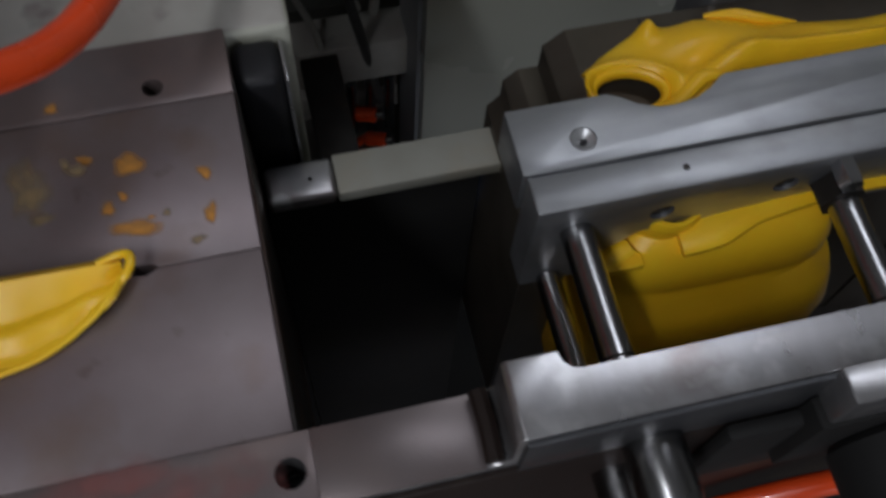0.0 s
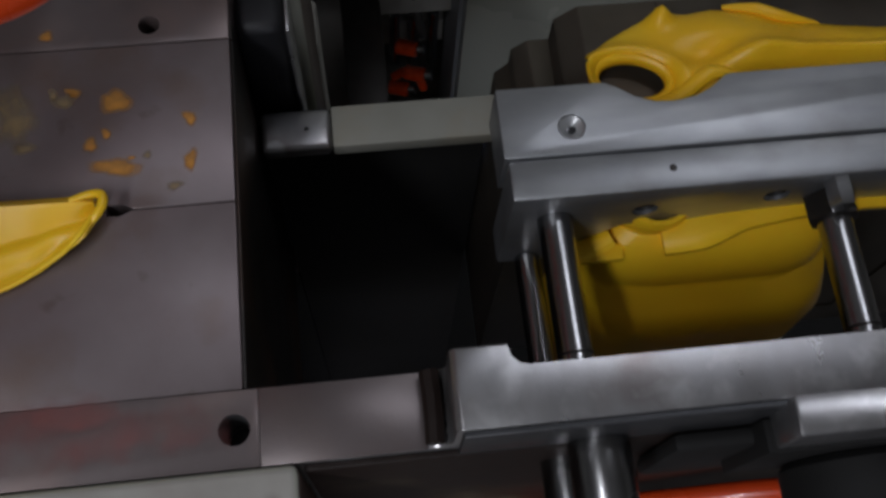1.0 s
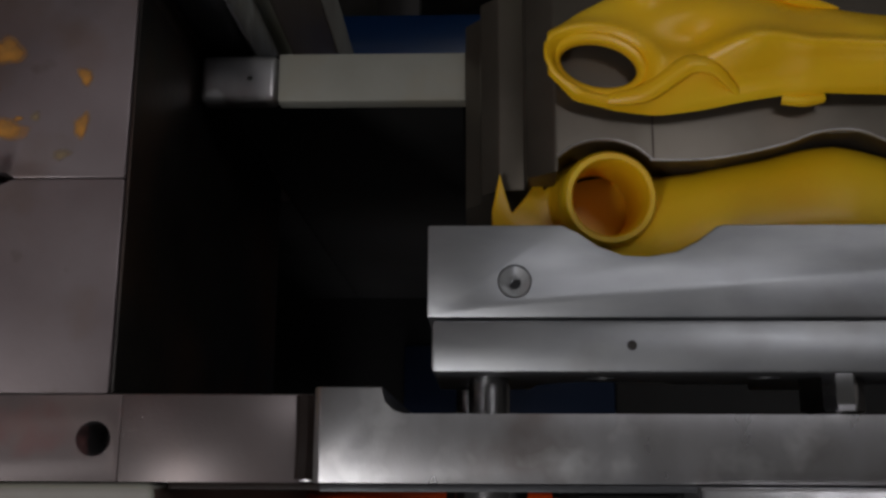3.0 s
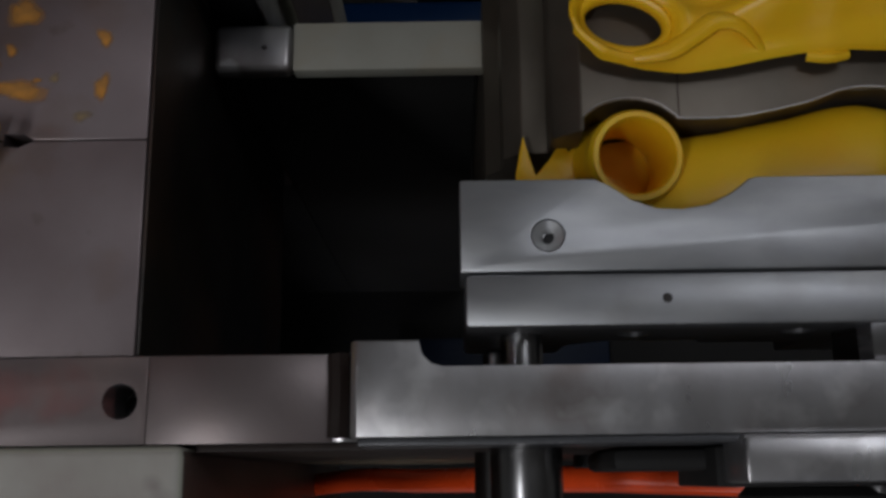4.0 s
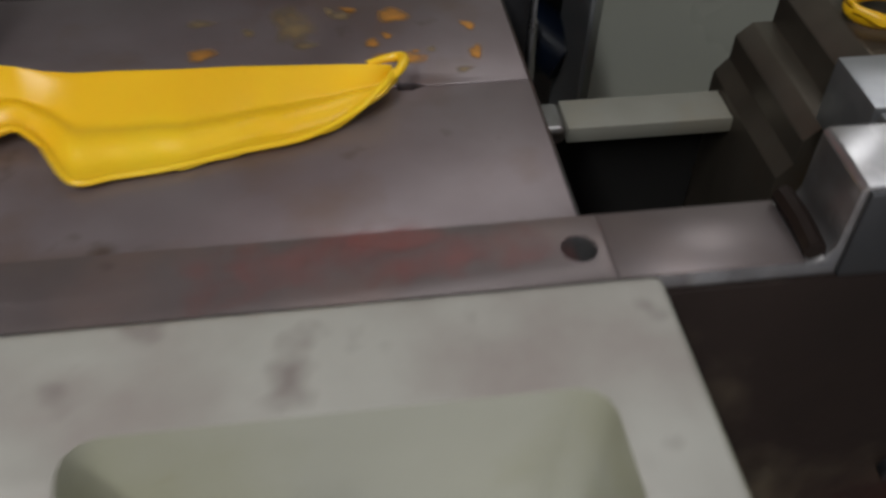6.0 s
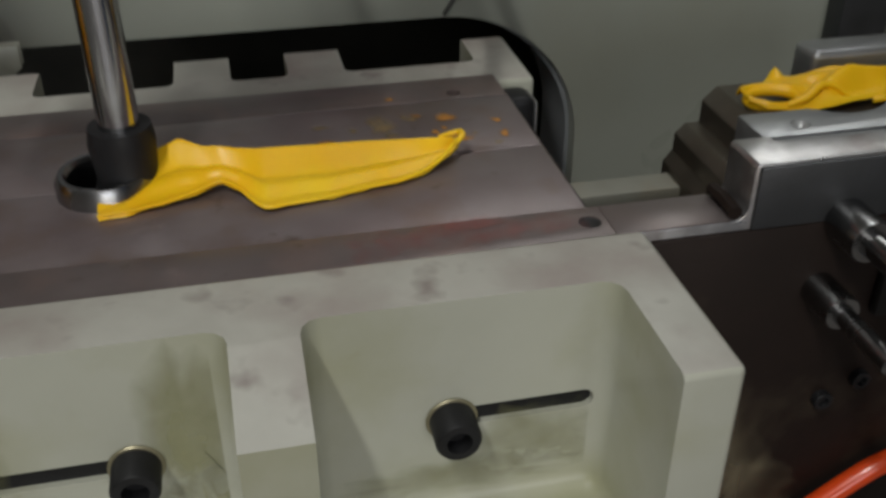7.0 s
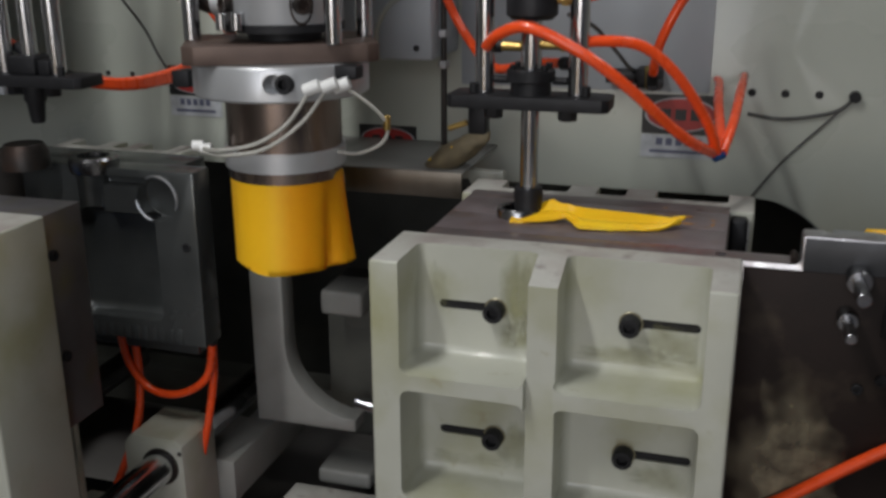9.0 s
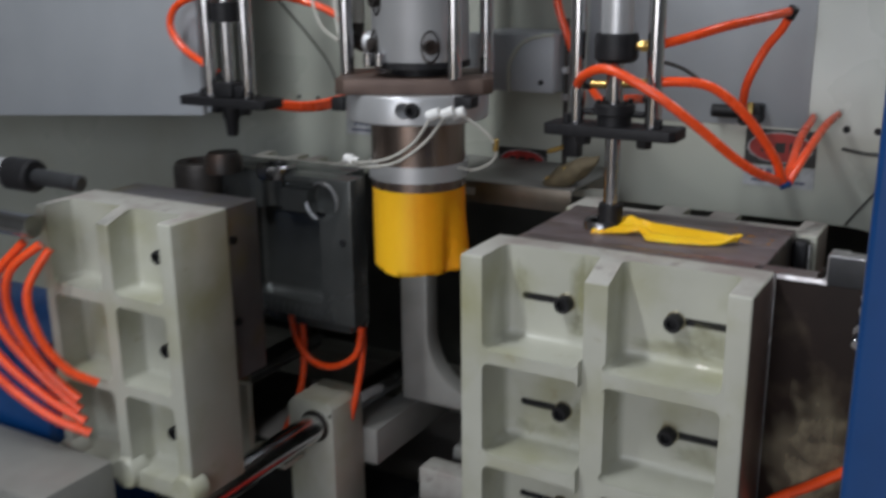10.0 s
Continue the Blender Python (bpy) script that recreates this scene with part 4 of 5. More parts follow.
# ---- extrusion head and parison ----
HX, HY = -0.611, 0.012
head = thing("extrusion_head", (HX, HY, 0.03), "extrusion die head with heater band, brown clamp plate and steel die", "extrusion head")
part("die_neck", lathe([(0.066, 0.034), (0.0805, 0.034), (0.0805, 0.151), (0.0, 0.151)], (HX, HY, 0), steps=48), M_DIE, head, "heat-tinted steel die")
part("lower_band", lathe([(0.0807, 0.050), (0.0850, 0.050), (0.0850, 0.077), (0.0807, 0.077)], (HX, HY, 0), steps=48), M_ALU, head, "narrow aluminium heater band")
ringp = part("heater_ring", lathe([(0.078, 0.1515), (0.119, 0.1515), (0.121, 0.154), (0.121, 0.194), (0.119, 0.197), (0.078, 0.197)], (HX, HY, 0), steps=56), M_ALU, head, "broad grey heater ring")
cut(ringp, [rod((HX + 0.045, HY - 0.14, 0.176), (HX + 0.039, HY - 0.085, 0.176), 0.013), rod((HX + 0.058, HY - 0.14, 0.176), (HX + 0.052, HY - 0.085, 0.176), 0.013)])
part("ring_bolt", hexbolt((HX + 0.0525, HY - 0.088, 0.176), (0.1, -1, 0), 0.012, 0.024), M_BLACK, head, "black bolt in a slotted recess")
clamp = extrude([(-0.128, -0.075), (-0.112, -0.088), (0.112, -0.088), (0.128, -0.075), (0.128, 0.088), (-0.128, 0.088)], 0.1975, 0.2225, "xy", 0.002)
clamp.transform(Matrix.Translation((HX, HY, 0)) @ Matrix.Rotation(radians(27), 4, "Z"))
part("clamp_plate", clamp, M_BROWNPL, head, "brown clamp plate")
part("dark_gap_ring", lathe([(0, 0.2235), (0.050, 0.2235), (0.050, 0.236), (0.082, 0.236), (0.082, 0.246), (0, 0.246)], (HX + 0.008, HY, 0), steps=40), M_BLACK, head)
part("barrel", lathe([(0, 0.2465), (0.080, 0.2465), (0.081, 0.249), (0.081, 1.15), (0, 1.15)], (HX + 0.008, HY, 0), steps=56), M_ALU, head, "grey cylindrical barrel")
for ax, az in ((-48, 0.272), (-128, 0.272), (-120, 0.345)):
    a = radians(ax)
    at = Vector((HX + 0.008 + 0.079 * math.cos(a), HY + 0.079 * math.sin(a), az))
    # flattened dark disc in place of a recess and the shade in it
    ear = lathe([(0, -0.004), (0.021, -0.004), (0.021, 0.0025), (0.0185, 0.0035), (0.0175, 0.001), (0, 0.001)], steps=28)
    ear.transform(Matrix.Translation(at) @ Vector((math.cos(a), math.sin(a), 0)).to_track_quat("Z", "Y").to_matrix().to_4x4() @ Matrix.Diagonal((0.75, 1.25, 1, 1)))
    part("recess_shade", ear, M_DARK, head, "dark oval disc standing for the shaded clamp recess")
    part("clamp_bolt", hexbolt(at, (math.cos(a), math.sin(a), 0), 0.012, 0.012), M_DARK, head)
for k in (-1, 1):
    part("band_screw", rod((HX - 0.03 + 0.011 * k, HY - 0.084, 0.240), (HX - 0.03 + 0.011 * k, HY - 0.084, 0.262), 0.008), M_CHROME, head, "bright clamp screw")
for sx, sy in ((-1, -1), (1, -1), (-1, 1), (1, 1)):
    part("tie_rod", rod((HX + sx * 0.103, HY + sy * 0.055, 0.223), (HX + sx * 0.103, HY + sy * 0.055, 1.15), 0.0115), M_CHROME, head, "bright tie rod")
part("terminal_box", box(HX - 0.145, HX - 0.118, HY - 0.05, HY - 0.015, 0.157, 0.180, 0.003), M_BLACK, head)
part("terminal_block", box(HX + 0.098, HX + 0.135, HY - 0.060, HY - 0.032, 0.178, 0.196, 0.003), M_BLACK, head)
for dx, dy, dz in ((0.088, -0.102, 0.172), (0.106, -0.088, 0.174), (0.116, -0.070, 0.172)):
    p = Vector((HX + dx, HY + dy, dz))
    part("ceramic_plug", rod(p + Vector((-0.008, 0, -0.004)), p + Vector((0.012, 0.004, 0.004)), 0.0085), M_WHITE, head, "white ceramic plug")
for dz in (0.0, 0.012):
    part("ceramic_plug", rod((HX - 0.088 - dz, HY - 0.052, 0.074 + dz * 0.3), (HX - 0.104 - dz, HY - 0.056, 0.074 + dz * 0.3), 0.0075), M_WHITE, head, "white ceramic plug")
part("heater_lead", tube([(HX - 0.098, HY - 0.058, 0.075), (HX - 0.05, HY - 0.098, 0.083), (HX + 0.01, HY - 0.108, 0.097), (HX + 0.055, HY - 0.105, 0.125), (HX + 0.088, HY - 0.104, 0.168)], 0.0027, 8), M_BRAID, head, "braided heater lead")
part("heater_lead", tube([(HX - 0.098, HY - 0.060, 0.071), (HX - 0.04, HY - 0.100, 0.077), (HX + 0.025, HY - 0.108, 0.092), (HX + 0.075, HY - 0.100, 0.128), (HX + 0.106, HY - 0.090, 0.170)], 0.0027, 8), M_BRAID, head, "braided heater lead")
part("heater_lead", tube([(HX + 0.082, HY - 0.01, 0.071), (HX + 0.12, HY - 0.02, 0.073), (HX + 0.158, HY - 0.03, 0.092), (HX + 0.167, HY - 0.035, 0.118), (HX + 0.15, HY - 0.05, 0.145), (HX + 0.125, HY - 0.068, 0.168)], 0.0024, 8), M_BRAID, head)
part("lead_ferrule", rod((HX + 0.166, HY - 0.034, 0.110), (HX + 0.167, HY - 0.035, 0.130), 0.0048), M_BRASS, head)
for k, pts in enumerate((
        [(-0.735, -0.02, 0.262), (-0.775, 0.02, 0.285), (-0.80, 0.05, 0.33), (-0.79, 0.06, 0.40)],
        [(-0.74, -0.03, 0.275), (-0.80, 0.0, 0.30), (-0.83, 0.02, 0.36), (-0.815, 0.03, 0.46)],
        [(-0.715, -0.05, 0.31), (-0.745, -0.03, 0.33), (-0.765, 0.0, 0.37), (-0.75, 0.02, 0.46)])):
    part("heater_lead", tube(pts, 0.0027, 8), M_BRAID, head)
part("elbow_fitting", tube([(-0.682, 0.0, 0.272), (-0.705, -0.005, 0.272), (-0.722, -0.005, 0.282), (-0.726, 0.0, 0.305)], 0.0165, 14, 6), M_DARK, head, "dark elbow fitting")
part("elbow_collar", rod((-0.70, -0.004, 0.272), (-0.686, -0.002, 0.272), 0.0195), M_ALU, head)
part("elbow_top", rod((-0.727, 0.0, 0.302), (-0.730, 0.004, 0.345), 0.018), M_BRAID, head)

cr = thing("head_carrier", (-0.6, 0.2, 1.15), "cream painted carrier beam above the die head", "carrier beam", kind="structure")
part("carrier_beam", box(-1.10, -0.17, -0.045, 0.06, 1.1502, 1.22, 0.003), M_BEIGE, cr)
part("carrier_arm", box(-0.66, -0.54, 0.0602, PY + 0.058, 1.152, 1.22, 0.003), M_BEIGE, cr)
part("carrier_post", box(-0.66, -0.54, PY - 0.01, PY + 0.058, 0.4602, 1.1518, 0.003), M_BEIGE, cr)

par = thing("parison", (HX, HY, -0.108), "hot yellow plastic parison hanging from the die, seamed", "parison")
bm = bmesh.new()
n, rings = 72, []
for j in range(27):
    z = 0.060 - 0.168 * j / 26
    flare = max(0.0, (0.030 - z) / 0.16)
    ring = []
    for k in range(n):
        a = 2 * math.pi * k / n
        turn = (a - radians(341) + math.pi) % (2 * math.pi) - math.pi
        fold, lobe = math.exp(-(turn / 0.11) ** 2), math.exp(-((turn - 0.38) / 0.24) ** 2)
        r = 0.0800 + 0.0016 * flare * math.sin(3 * a + 1) + flare * (0.021 * lobe - 0.012 * fold)
        zz = z + (0.0045 * math.sin(2 * a + 0.7) + 0.002 * math.sin(5 * a) if j == 26 else 0)
        ring.append(bm.verts.new((HX + r * math.cos(a), HY + r * math.sin(a), zz)))
    rings.append(ring)
for a, b in zip(rings, rings[1:]):
    for k in range(n):
        bm.faces.new((a[k], a[(k + 1) % n], b[(k + 1) % n], b[k]))
bmesh.ops.solidify(bm, geom=bm.faces[:], thickness=0.003)
part("parison_skin", bm, M_PARISON, par, smooth=60)
par_base = par.location.copy()


# ---- hoses ----
def hose(name, pts, r=0.0072, mat=M_ORANGE, label="orange plastic air hose", group="air hoses", ends=True, kind="hose"):
    at = Vector(pts[0])
    t = thing(name, at, label, kind, group)
    part("hose_body", tube(pts, r, 14), mat, t)
    if ends:
        for a, b in ((pts[0], pts[1]), (pts[-1], pts[-2])):
            w = (Vector(a) - Vector(b)).normalized()
            part("end_fitting", rod(Vector(a) - w * 0.012, Vector(a) + w * 0.008, r * 1.25), M_BLACK, t, "black push-in fitting")
    return t


hose("air_hose", [(-.312, -.010, .222), (-.290, -.035, .240), (-.249, -.050, .250), (-.183, -.050, .221), (-.130, -.030, .180), (-.079, .016, .126), (-.051, .050, .099), (-.028, .106, .077)], ends=False)
hose("air_hose", [(-.200, .0, .226), (-.170, .010, .230), (-.121, .030, .223), (-.076, .055, .183), (-.036, .090, .117), (-.024, .110, .075)], ends=False)
hose("air_hose", [(-.022, .112, .074), (-.022, .16, .095), (-.030, .26, .120), (-.034, .37, .132), (-.038, .405, .133)], ends=False)
hose("air_hose", [(-.016, .112, .076), (-.005, .18, .110), (.0, .30, .135), (.002, .405, .140)], ends=False)
jf = thing("hose_joint", (-.022, .111, .07), "small blue push-in joint where the hoses meet", "hose joint")
part("joint_body", rod((-.026, .106, .070), (-.014, .116, .074), .0065), M_BLUE, jf)
hose("air_hose", [(-.200, .0, .281), (-.160, .03, .292), (-.119, .08, .306), (-.08, .16, .316), (-.056, .225, .322)], ends=False)
hose("air_hose", [(-.054, .227, .3215), (-.068, .232, .295), (-.092, .235, .262), (-.115, .235, .212), (-.124, .25, .178), (-.128, .27, .150)])
hose("air_hose", [(-.49, .30, .60), (-.487, .30, .36), (-.462, .30, .27), (-.42, .28, .205), (-.36, .22, .165), (-.28, .13, .185), (-.22, .06, .195)])
hose("air_hose", [(-1.03, .02, .345), (-1.10, .03, .346), (-1.165, .03, .325), (-1.185, .03, .285), (-1.155, .03, .245), (-1.10, .03, .215), (-1.045, .02, .195)])
for k in range(3):
    hose("air_hose", [(-.985, .03, .150 + .004 * k), (-.95, .12, .128 + .004 * k), (-.94, .22, .122 + .006 * k), (-.93, .33, .128 + .008 * k), (-.91, .385, .150 + .004 * k)], 0.0065)
hose("air_hose", [(-1.01, .14, .46), (-1.057, .15, .352), (-.99, .16, .338), (-.92, .18, .316), (-.85, .2, .27), (-.815, .22, .22), (-.81, .30, .16)])
# hoses under the open mould
hose("water_hose", [(-1.024, .15, -.305), (-1.012, .15, -.37), (-.97, .145, -.415), (-.91, .145, -.418), (-.855, .15, -.38), (-.838, .15, -.305)])
hose("water_hose", [(-1.005, .16, -.305), (-1.0, .16, -.40), (-1.01, .15, -.50), (-1.05, .12, -.62)])
hose("water_hose", [(-.85, .17, -.305), (-.853, .17, -.38), (-.87, .17, -.47), (-.90, .16, -.60)])
# hose low in front of the trimming station
hose("water_hose", [(-.12, -.20, -.62), (-.02, -.145, -.40), (.04, -.131, -.330), (.10, -.131, -.283), (.19, -.131, -.213), (.225, -.132, -.194), (.30, -.136, -.165), (.42, -.15, -.15), (.60, -.20, -.16)], 0.0075)

# valve and fittings on the wall
vl = thing("air_valve", (-.14, .40, .13), "small black air valve with brass fitting on the back panel", "air valve")
part("valve_body", box(-.165, -.125, .385, PY - .0005, .118, .150, .003), M_BLACK, vl)
part("valve_port", rod((-.128, .37, .128), (-.128, .27, .140), .0085), M_BLACK, vl)
part("valve_elbow", rod((-.145, .39, .15), (-.140, .36, .125), .008), M_BRASS, vl)
part("valve_side", rod((-.215, .402, .135), (-.165, .402, .135), .012), M_BLACK, vl)
hose("sensor_cable", [(-.215, .03, .26), (-.20, .15, .235), (-.185, .27, .19), (-.175, .36, .155), (-.17, .40, .145)], .003, M_WIRE, "thin dark sensor cable", "cables", False, "cable")
hose("panel_cable", [(0.012, PY - .004, .078), (0.06, PY - .005, .072), (.11, PY - .005, .078), (.150, PY - .005, .090), (.171, PY - .008, .112)], .003, M_WIRE, "thin dark cable along the back panel", "cables", False, "cable")
hose("panel_cable", [(.171, PY - .008, .112), (.13, PY - .004, .066), (.075, PY - .004, .005), (.03, PY - .004, -.058)], .002, M_WIRE, "thin dark cable along the back panel", "cables", False, "cable")
hose("panel_cable", [(-1.0, .03, .42), (-1.065, .35, .22), (-1.045, .38, .15), (-1.035, .405, .105)], .0025, M_WIRE, "thin dark cable down to the back panel", "cables", False, "cable")
kn = thing("cable_gland", (.171, PY - .01, .112), "black cable gland on the back panel", "cable gland")
part("gland_body", rod((.171, PY + .001, .112), (.171, PY - .014, .112), .009), M_BLACK, kn)


# ---- warning signs on the panel ----
def sign(x0, x1, z0, z1, label_strip):
    t = thing("warning_sign", ((x0 + x1) / 2, PY - 0.002, z0), "black warning sign with red oval and white writing strip", "warning sign", "warning signs")
    part("sign_plate", box(x0, x1, PY - 0.0022, PY - 0.0002, z0, z1, 0), M_SIGNBLACK, t)
    cx, cz, w, h = (x0 + x1) / 2, (z0 + z1) / 2, (x1 - x0) * 0.44, (z1 - z0) * 0.40
    out = [(cx + w * math.cos(2 * math.pi * k / 32), cz + h * math.sin(2 * math.pi * k / 32)) for k in range(32)]
    part("oval_rim", extrude([(cx + (px - cx) * 1.06, cz + (pz - cz) * 1.09) for px, pz in out], PY - 0.0027, PY - 0.0023, "xz"), M_SIGNWHITE, t)
    part("oval", extrude(out, PY - 0.0033, PY - 0.0028, "xz"), M_SIGNRED, t, "red oval")
    for k in (-1, 0, 1):
        part("writing_bar", box(cx + k * w * 0.45 - w * 0.16, cx + k * w * 0.45 + w * 0.16, PY - 0.0038, PY - 0.0034, cz - h * 0.35, cz + h * 0.35, 0), M_SIGNBLACK, t)
    if label_strip:
        st = part("white_strip", box(x0, x1, PY - 0.0022, PY - 0.0002, z0 - 0.040, z0 - 0.002, 0), M_SIGNWHITE, t, "white strip below")
        for k in range(5):
            u = x0 + (x1 - x0) * (0.2 + 0.125 * k)
            part("writing_bar", box(u, u + (x1 - x0) * 0.085, PY - 0.0028, PY - 0.0023, z0 - 0.019, z0 - 0.007, 0), M_SIGNINK, st)
        part("writing_bar", box(x0 + (x1 - x0) * 0.12, x1 - (x1 - x0) * 0.12, PY - 0.0028, PY - 0.0023, z0 - 0.032, z0 - 0.027, 0), M_SIGNINK, st)
    return t


sign(-.156, -.030, .038, .104, True)
sign(-.665, -.555, -.022, .028, True)
sign(-1.055, -.945, .066, .122, True)

# grey box, shelf and rag behind the head
gb = thing("grey_cover_box", (-.53, .36, .16), "light grey sheet-metal cover box on the back panel", "cover box")
part("box_shell", box(-.66, -.475, .27, PY - .001, .165, .272, .006), M_GREY, gb)
part("box_bead", tube([(-.565, .268, .165), (-.565, .268, .215), (-.54, .268, .255), (-.50, .268, .27), (-.475, .268, .272)], .004, 8), M_WALL, gb)
part("box_screw", rod((-.50, .27, .185), (-.50, .266, .185), .005), M_BLACK, gb)
stay = thing("threaded_stay", (-.47, .30, .0), "thin threaded stay hanging under the cover box", "threaded stay")
part("stay_rod", rod((-.467, .31, .005), (-.467, .31, .30), .005), M_DARK, stay)
part("stay_nut", hexbolt((-.467, .31, .150), (0, 0, 1), .010, .012, False), M_BAR, stay)
part("stay_nut", hexbolt((-.467, .31, .200), (0, 0, 1), .010, .012, False), M_BAR, stay)
sh = thing("drip_shelf", (-.55, .30, -.06), "stained grey metal shelf under the die head", "shelf")
part("shelf_top", box(-.80, -.405, .20, PY - .001, .0, .004, .001), M_SHADEGREY, sh)
part("shelf_lip", box(-.80, -.405, .198, .204, -.038, .0035, .001), M_BLOCK, sh, "stained front lip")
part("lip_writing", box(-.67, -.60, .1968, .1978, -.024, -.010, 0), M_GREY, sh)
rag = thing("cotton_glove", (-.42, .235, .004), "grimy grey cloth with yellow edges lying on the shelf", "cloth")
bm = bmesh.new()
bmesh.ops.create_icosphere(bm, subdivisions=3, radius=1)
for v in bm.verts:
    k = 1 + 0.22 * noise.noise(v.co * 2.2)
    v.co = Vector((v.co.x * 0.062 * k, v.co.y * 0.032 * k, v.co.z * 0.020 * k))
bm.transform(Matrix.Translation((-.425, .238, .026)) @ Matrix.Rotation(radians(-30), 4, "Y"))
part("cloth_body", bm, M_GLOVE, rag, smooth=70)
part("yellow_cuff", box(-.468, -.456, .222, .242, .004, .018, .003), M_YELLOW, rag, "yellow cuff")
part("yellow_tab", box(-.428, -.412, .212, .222, .028, .042, .003), M_YELLOW, rag)

# long dark shade over the slot and grey guard at the far left
gu = thing("guard_cover", (-1.6, .2, .2), "large plain grey sheet-metal guard beside the machine", "machine guard")
part("guard_sheet", extrude([(-2.5, .020), (-1.155, .108), (-1.155, 1.5), (-2.5, 1.5)], .07, .085, "xz", .002), M_GREY, gu)
part("guard_return", box(-1.157, -1.147, .0852, .11, .112, 1.5, .002), M_GREY, gu)

# ---- open mould of the far station ----
om = thing("blow_mould", (-1.07, -0.14, -0.30), "front half of the open blow mould, dark grey steel", "blow mould", "open mould halves")
part("mould_half", box(-1.180, -0.884, -0.1845, -0.098, -0.32, -0.001, 0.001), M_MOULD_GREY, om)
for z in (-0.06, -0.21):
    part("side_bolt", hexbolt((-0.8842, -0.168, z), (1, 0, 0), 0.008, 0.006), M_BLACK, om)
orr = thing("blow_mould", (-1.07, 0.14, -0.30), "rear half of open blow mould with a bottle cavity", "blow mould", "open mould halves")
rear_half = part("mould_half", box(-1.19, -0.820, 0.098, 0.150, -0.30, -0.001, 0.002), M_MOULD_FAR, orr)
cut(rear_half, [box(-1.07, -0.895, 0.05, 0.135, -0.262, -0.075, 0.016, 4), rod((-1.012, 0.098, -0.10), (-1.012, 0.098, 0.02), 0.024),
                rod((-0.888, 0.04, -0.048), (-0.888, 0.128, -0.048), 0.037), box(-0.99, -0.905, 0.05, 0.120, -0.030, -0.014, 0.004)])
part("cavity_liner", box(-1.066, -0.899, 0.1352, 0.139, -0.258, -0.079, 0.001), M_MOULD_FAR, orr, "smooth grey cavity floor")
part("neck_ring", lathe([(0.026, -0.012), (0.038, -0.012), (0.041, -0.004), (0.041, 0.010), (0.038, 0.014), (0.026, 0.014), (0.026, -0.012)], (-1.012, 0.115, 0), steps=36), M_SLEEVE, orr, "shiny dark neck ring")
part("cavity_edge", tube([(-1.0705, 0.097, -0.26), (-1.0705, 0.097, -0.18), (-1.0705, 0.097, -0.08)], 0.0045, 10, 4), M_MOULD_FAR, orr)
# bright steel arcs paint the highlights at the cavity's upper right and lower left
for lo, hi, rr in ((-25, 120, 0.0030), (185, 262, 0.0034)):
    arc = [(-0.888 + 0.0375 * math.cos(radians(d)), 0.0970, -0.048 + 0.0375 * math.sin(radians(d))) for d in range(lo, hi, 7)]
    part("cavity_edge", tube(arc, rr, 8, 2, 1.0, [rr * 0.5, rr, rr * 0.8, rr * 1.1, rr * 0.5]), M_STEEL, orr, "bright arc painting a highlight on the cavity edge")
part("face_bolt", hexbolt((-0.840, 0.0978, -0.125), (0, -1, 0), 0.007, 0.003), M_BLACK, orr)
for k in range(15):
    part("bottom_tooth", box(-1.10 + 0.0165 * k, -1.092 + 0.0165 * k, 0.0945, 0.0976, -0.298, -0.272, 0.0005), M_MOULD_FAR, orr)
part("backing_plate", box(-1.19, -0.868, 0.1505, 0.2195, -0.34, -0.001, 0.001), M_MOULD_FAR, orr)
dr = thing("mould_fitting", (-1.12, -0.14, 0), "dark round fitting on top of the open mould", "fitting")
part("fitting_body", lathe([(0.0, 0.0), (0.038, 0.0), (0.038, 0.028), (0.030, 0.04), (0.0, 0.04)], (-1.10, 0.06, 0.0)), M_DARK, dr)
mt = thing("second_mould", (-1.42, 0.15, -0.3), "dark rounded cavity block further along the far station", "mould block")
part("block_body", lathe([(0.0, -0.30), (0.058, -0.30), (0.058, -0.006), (0.052, 0.006), (0.030, 0.006), (0.028, -0.02), (0, -0.02)], (-1.20, 0.10, 0.0), steps=36), M_DARK, mt)

# ---- carriage of the far station: tie bars and beams ----
for x, z in ((-0.925, -0.535), (-1.24, -0.535)):
    tb = thing("tie_bar", (x, 0.0, z), "thick chromed tie bar of the clamp carriage", "tie bar", "tie bars")
    part("bar_body", rod((x, -0.52, z), (x, 0.5, z), 0.029), M_CHROME, tb)
    bb = thing("bar_bracket", (x, 0.16, FLOOR), "cream painted bearing bracket on the tie bar", "bearing bracket", "bearing brackets")
    brk = part("bracket_body", extrude([(x - 0.072, -0.80), (x - 0.072, -0.500), (x - 0.056, -0.480), (x + 0.028, -0.480), (x + 0.044, -0.492), (x + 0.046, -0.62), (x + 0.046, -0.80)], 0.09, 0.20, "xz", 0.003), M_BEIGE, bb)
    part("bush_ring", lathe([(0.0292, 0), (0.035, 0), (0.035, 0.004), (0.0292, 0.004)], (x, 0.0898, z), "y"), M_DARK, bb, "dark bush")
    part("bracket_screw", rod((x + 0.040, 0.0895, -0.505), (x + 0.040, 0.087, -0.505), 0.004), M_BLACK, bb)
# the grey on this cream beam paints in its shade
frame_bar(-0.905, -0.845, 0.2, 0.52, -0.66, -0.575, M_SHADEGREY, "cream carriage beam, greyed for shade")
# leg coloured grey because it stands in the shade of parts before it
leg = thing("carriage_leg", (-0.80, 0.36, -0.58), "curved leg of the clamp carriage, greyed for shade", "machine leg")
curve = [(-0.868, -0.20), (-0.868, -0.56), (-0.66, -0.56), (-0.66, -0.535)]
for k in range(9):
    a = radians(180 + 90 * (8 - k) / 8)
    curve.append((-0.66 + 0.14 * math.cos(a), -0.395 + 0.14 * math.sin(a)))
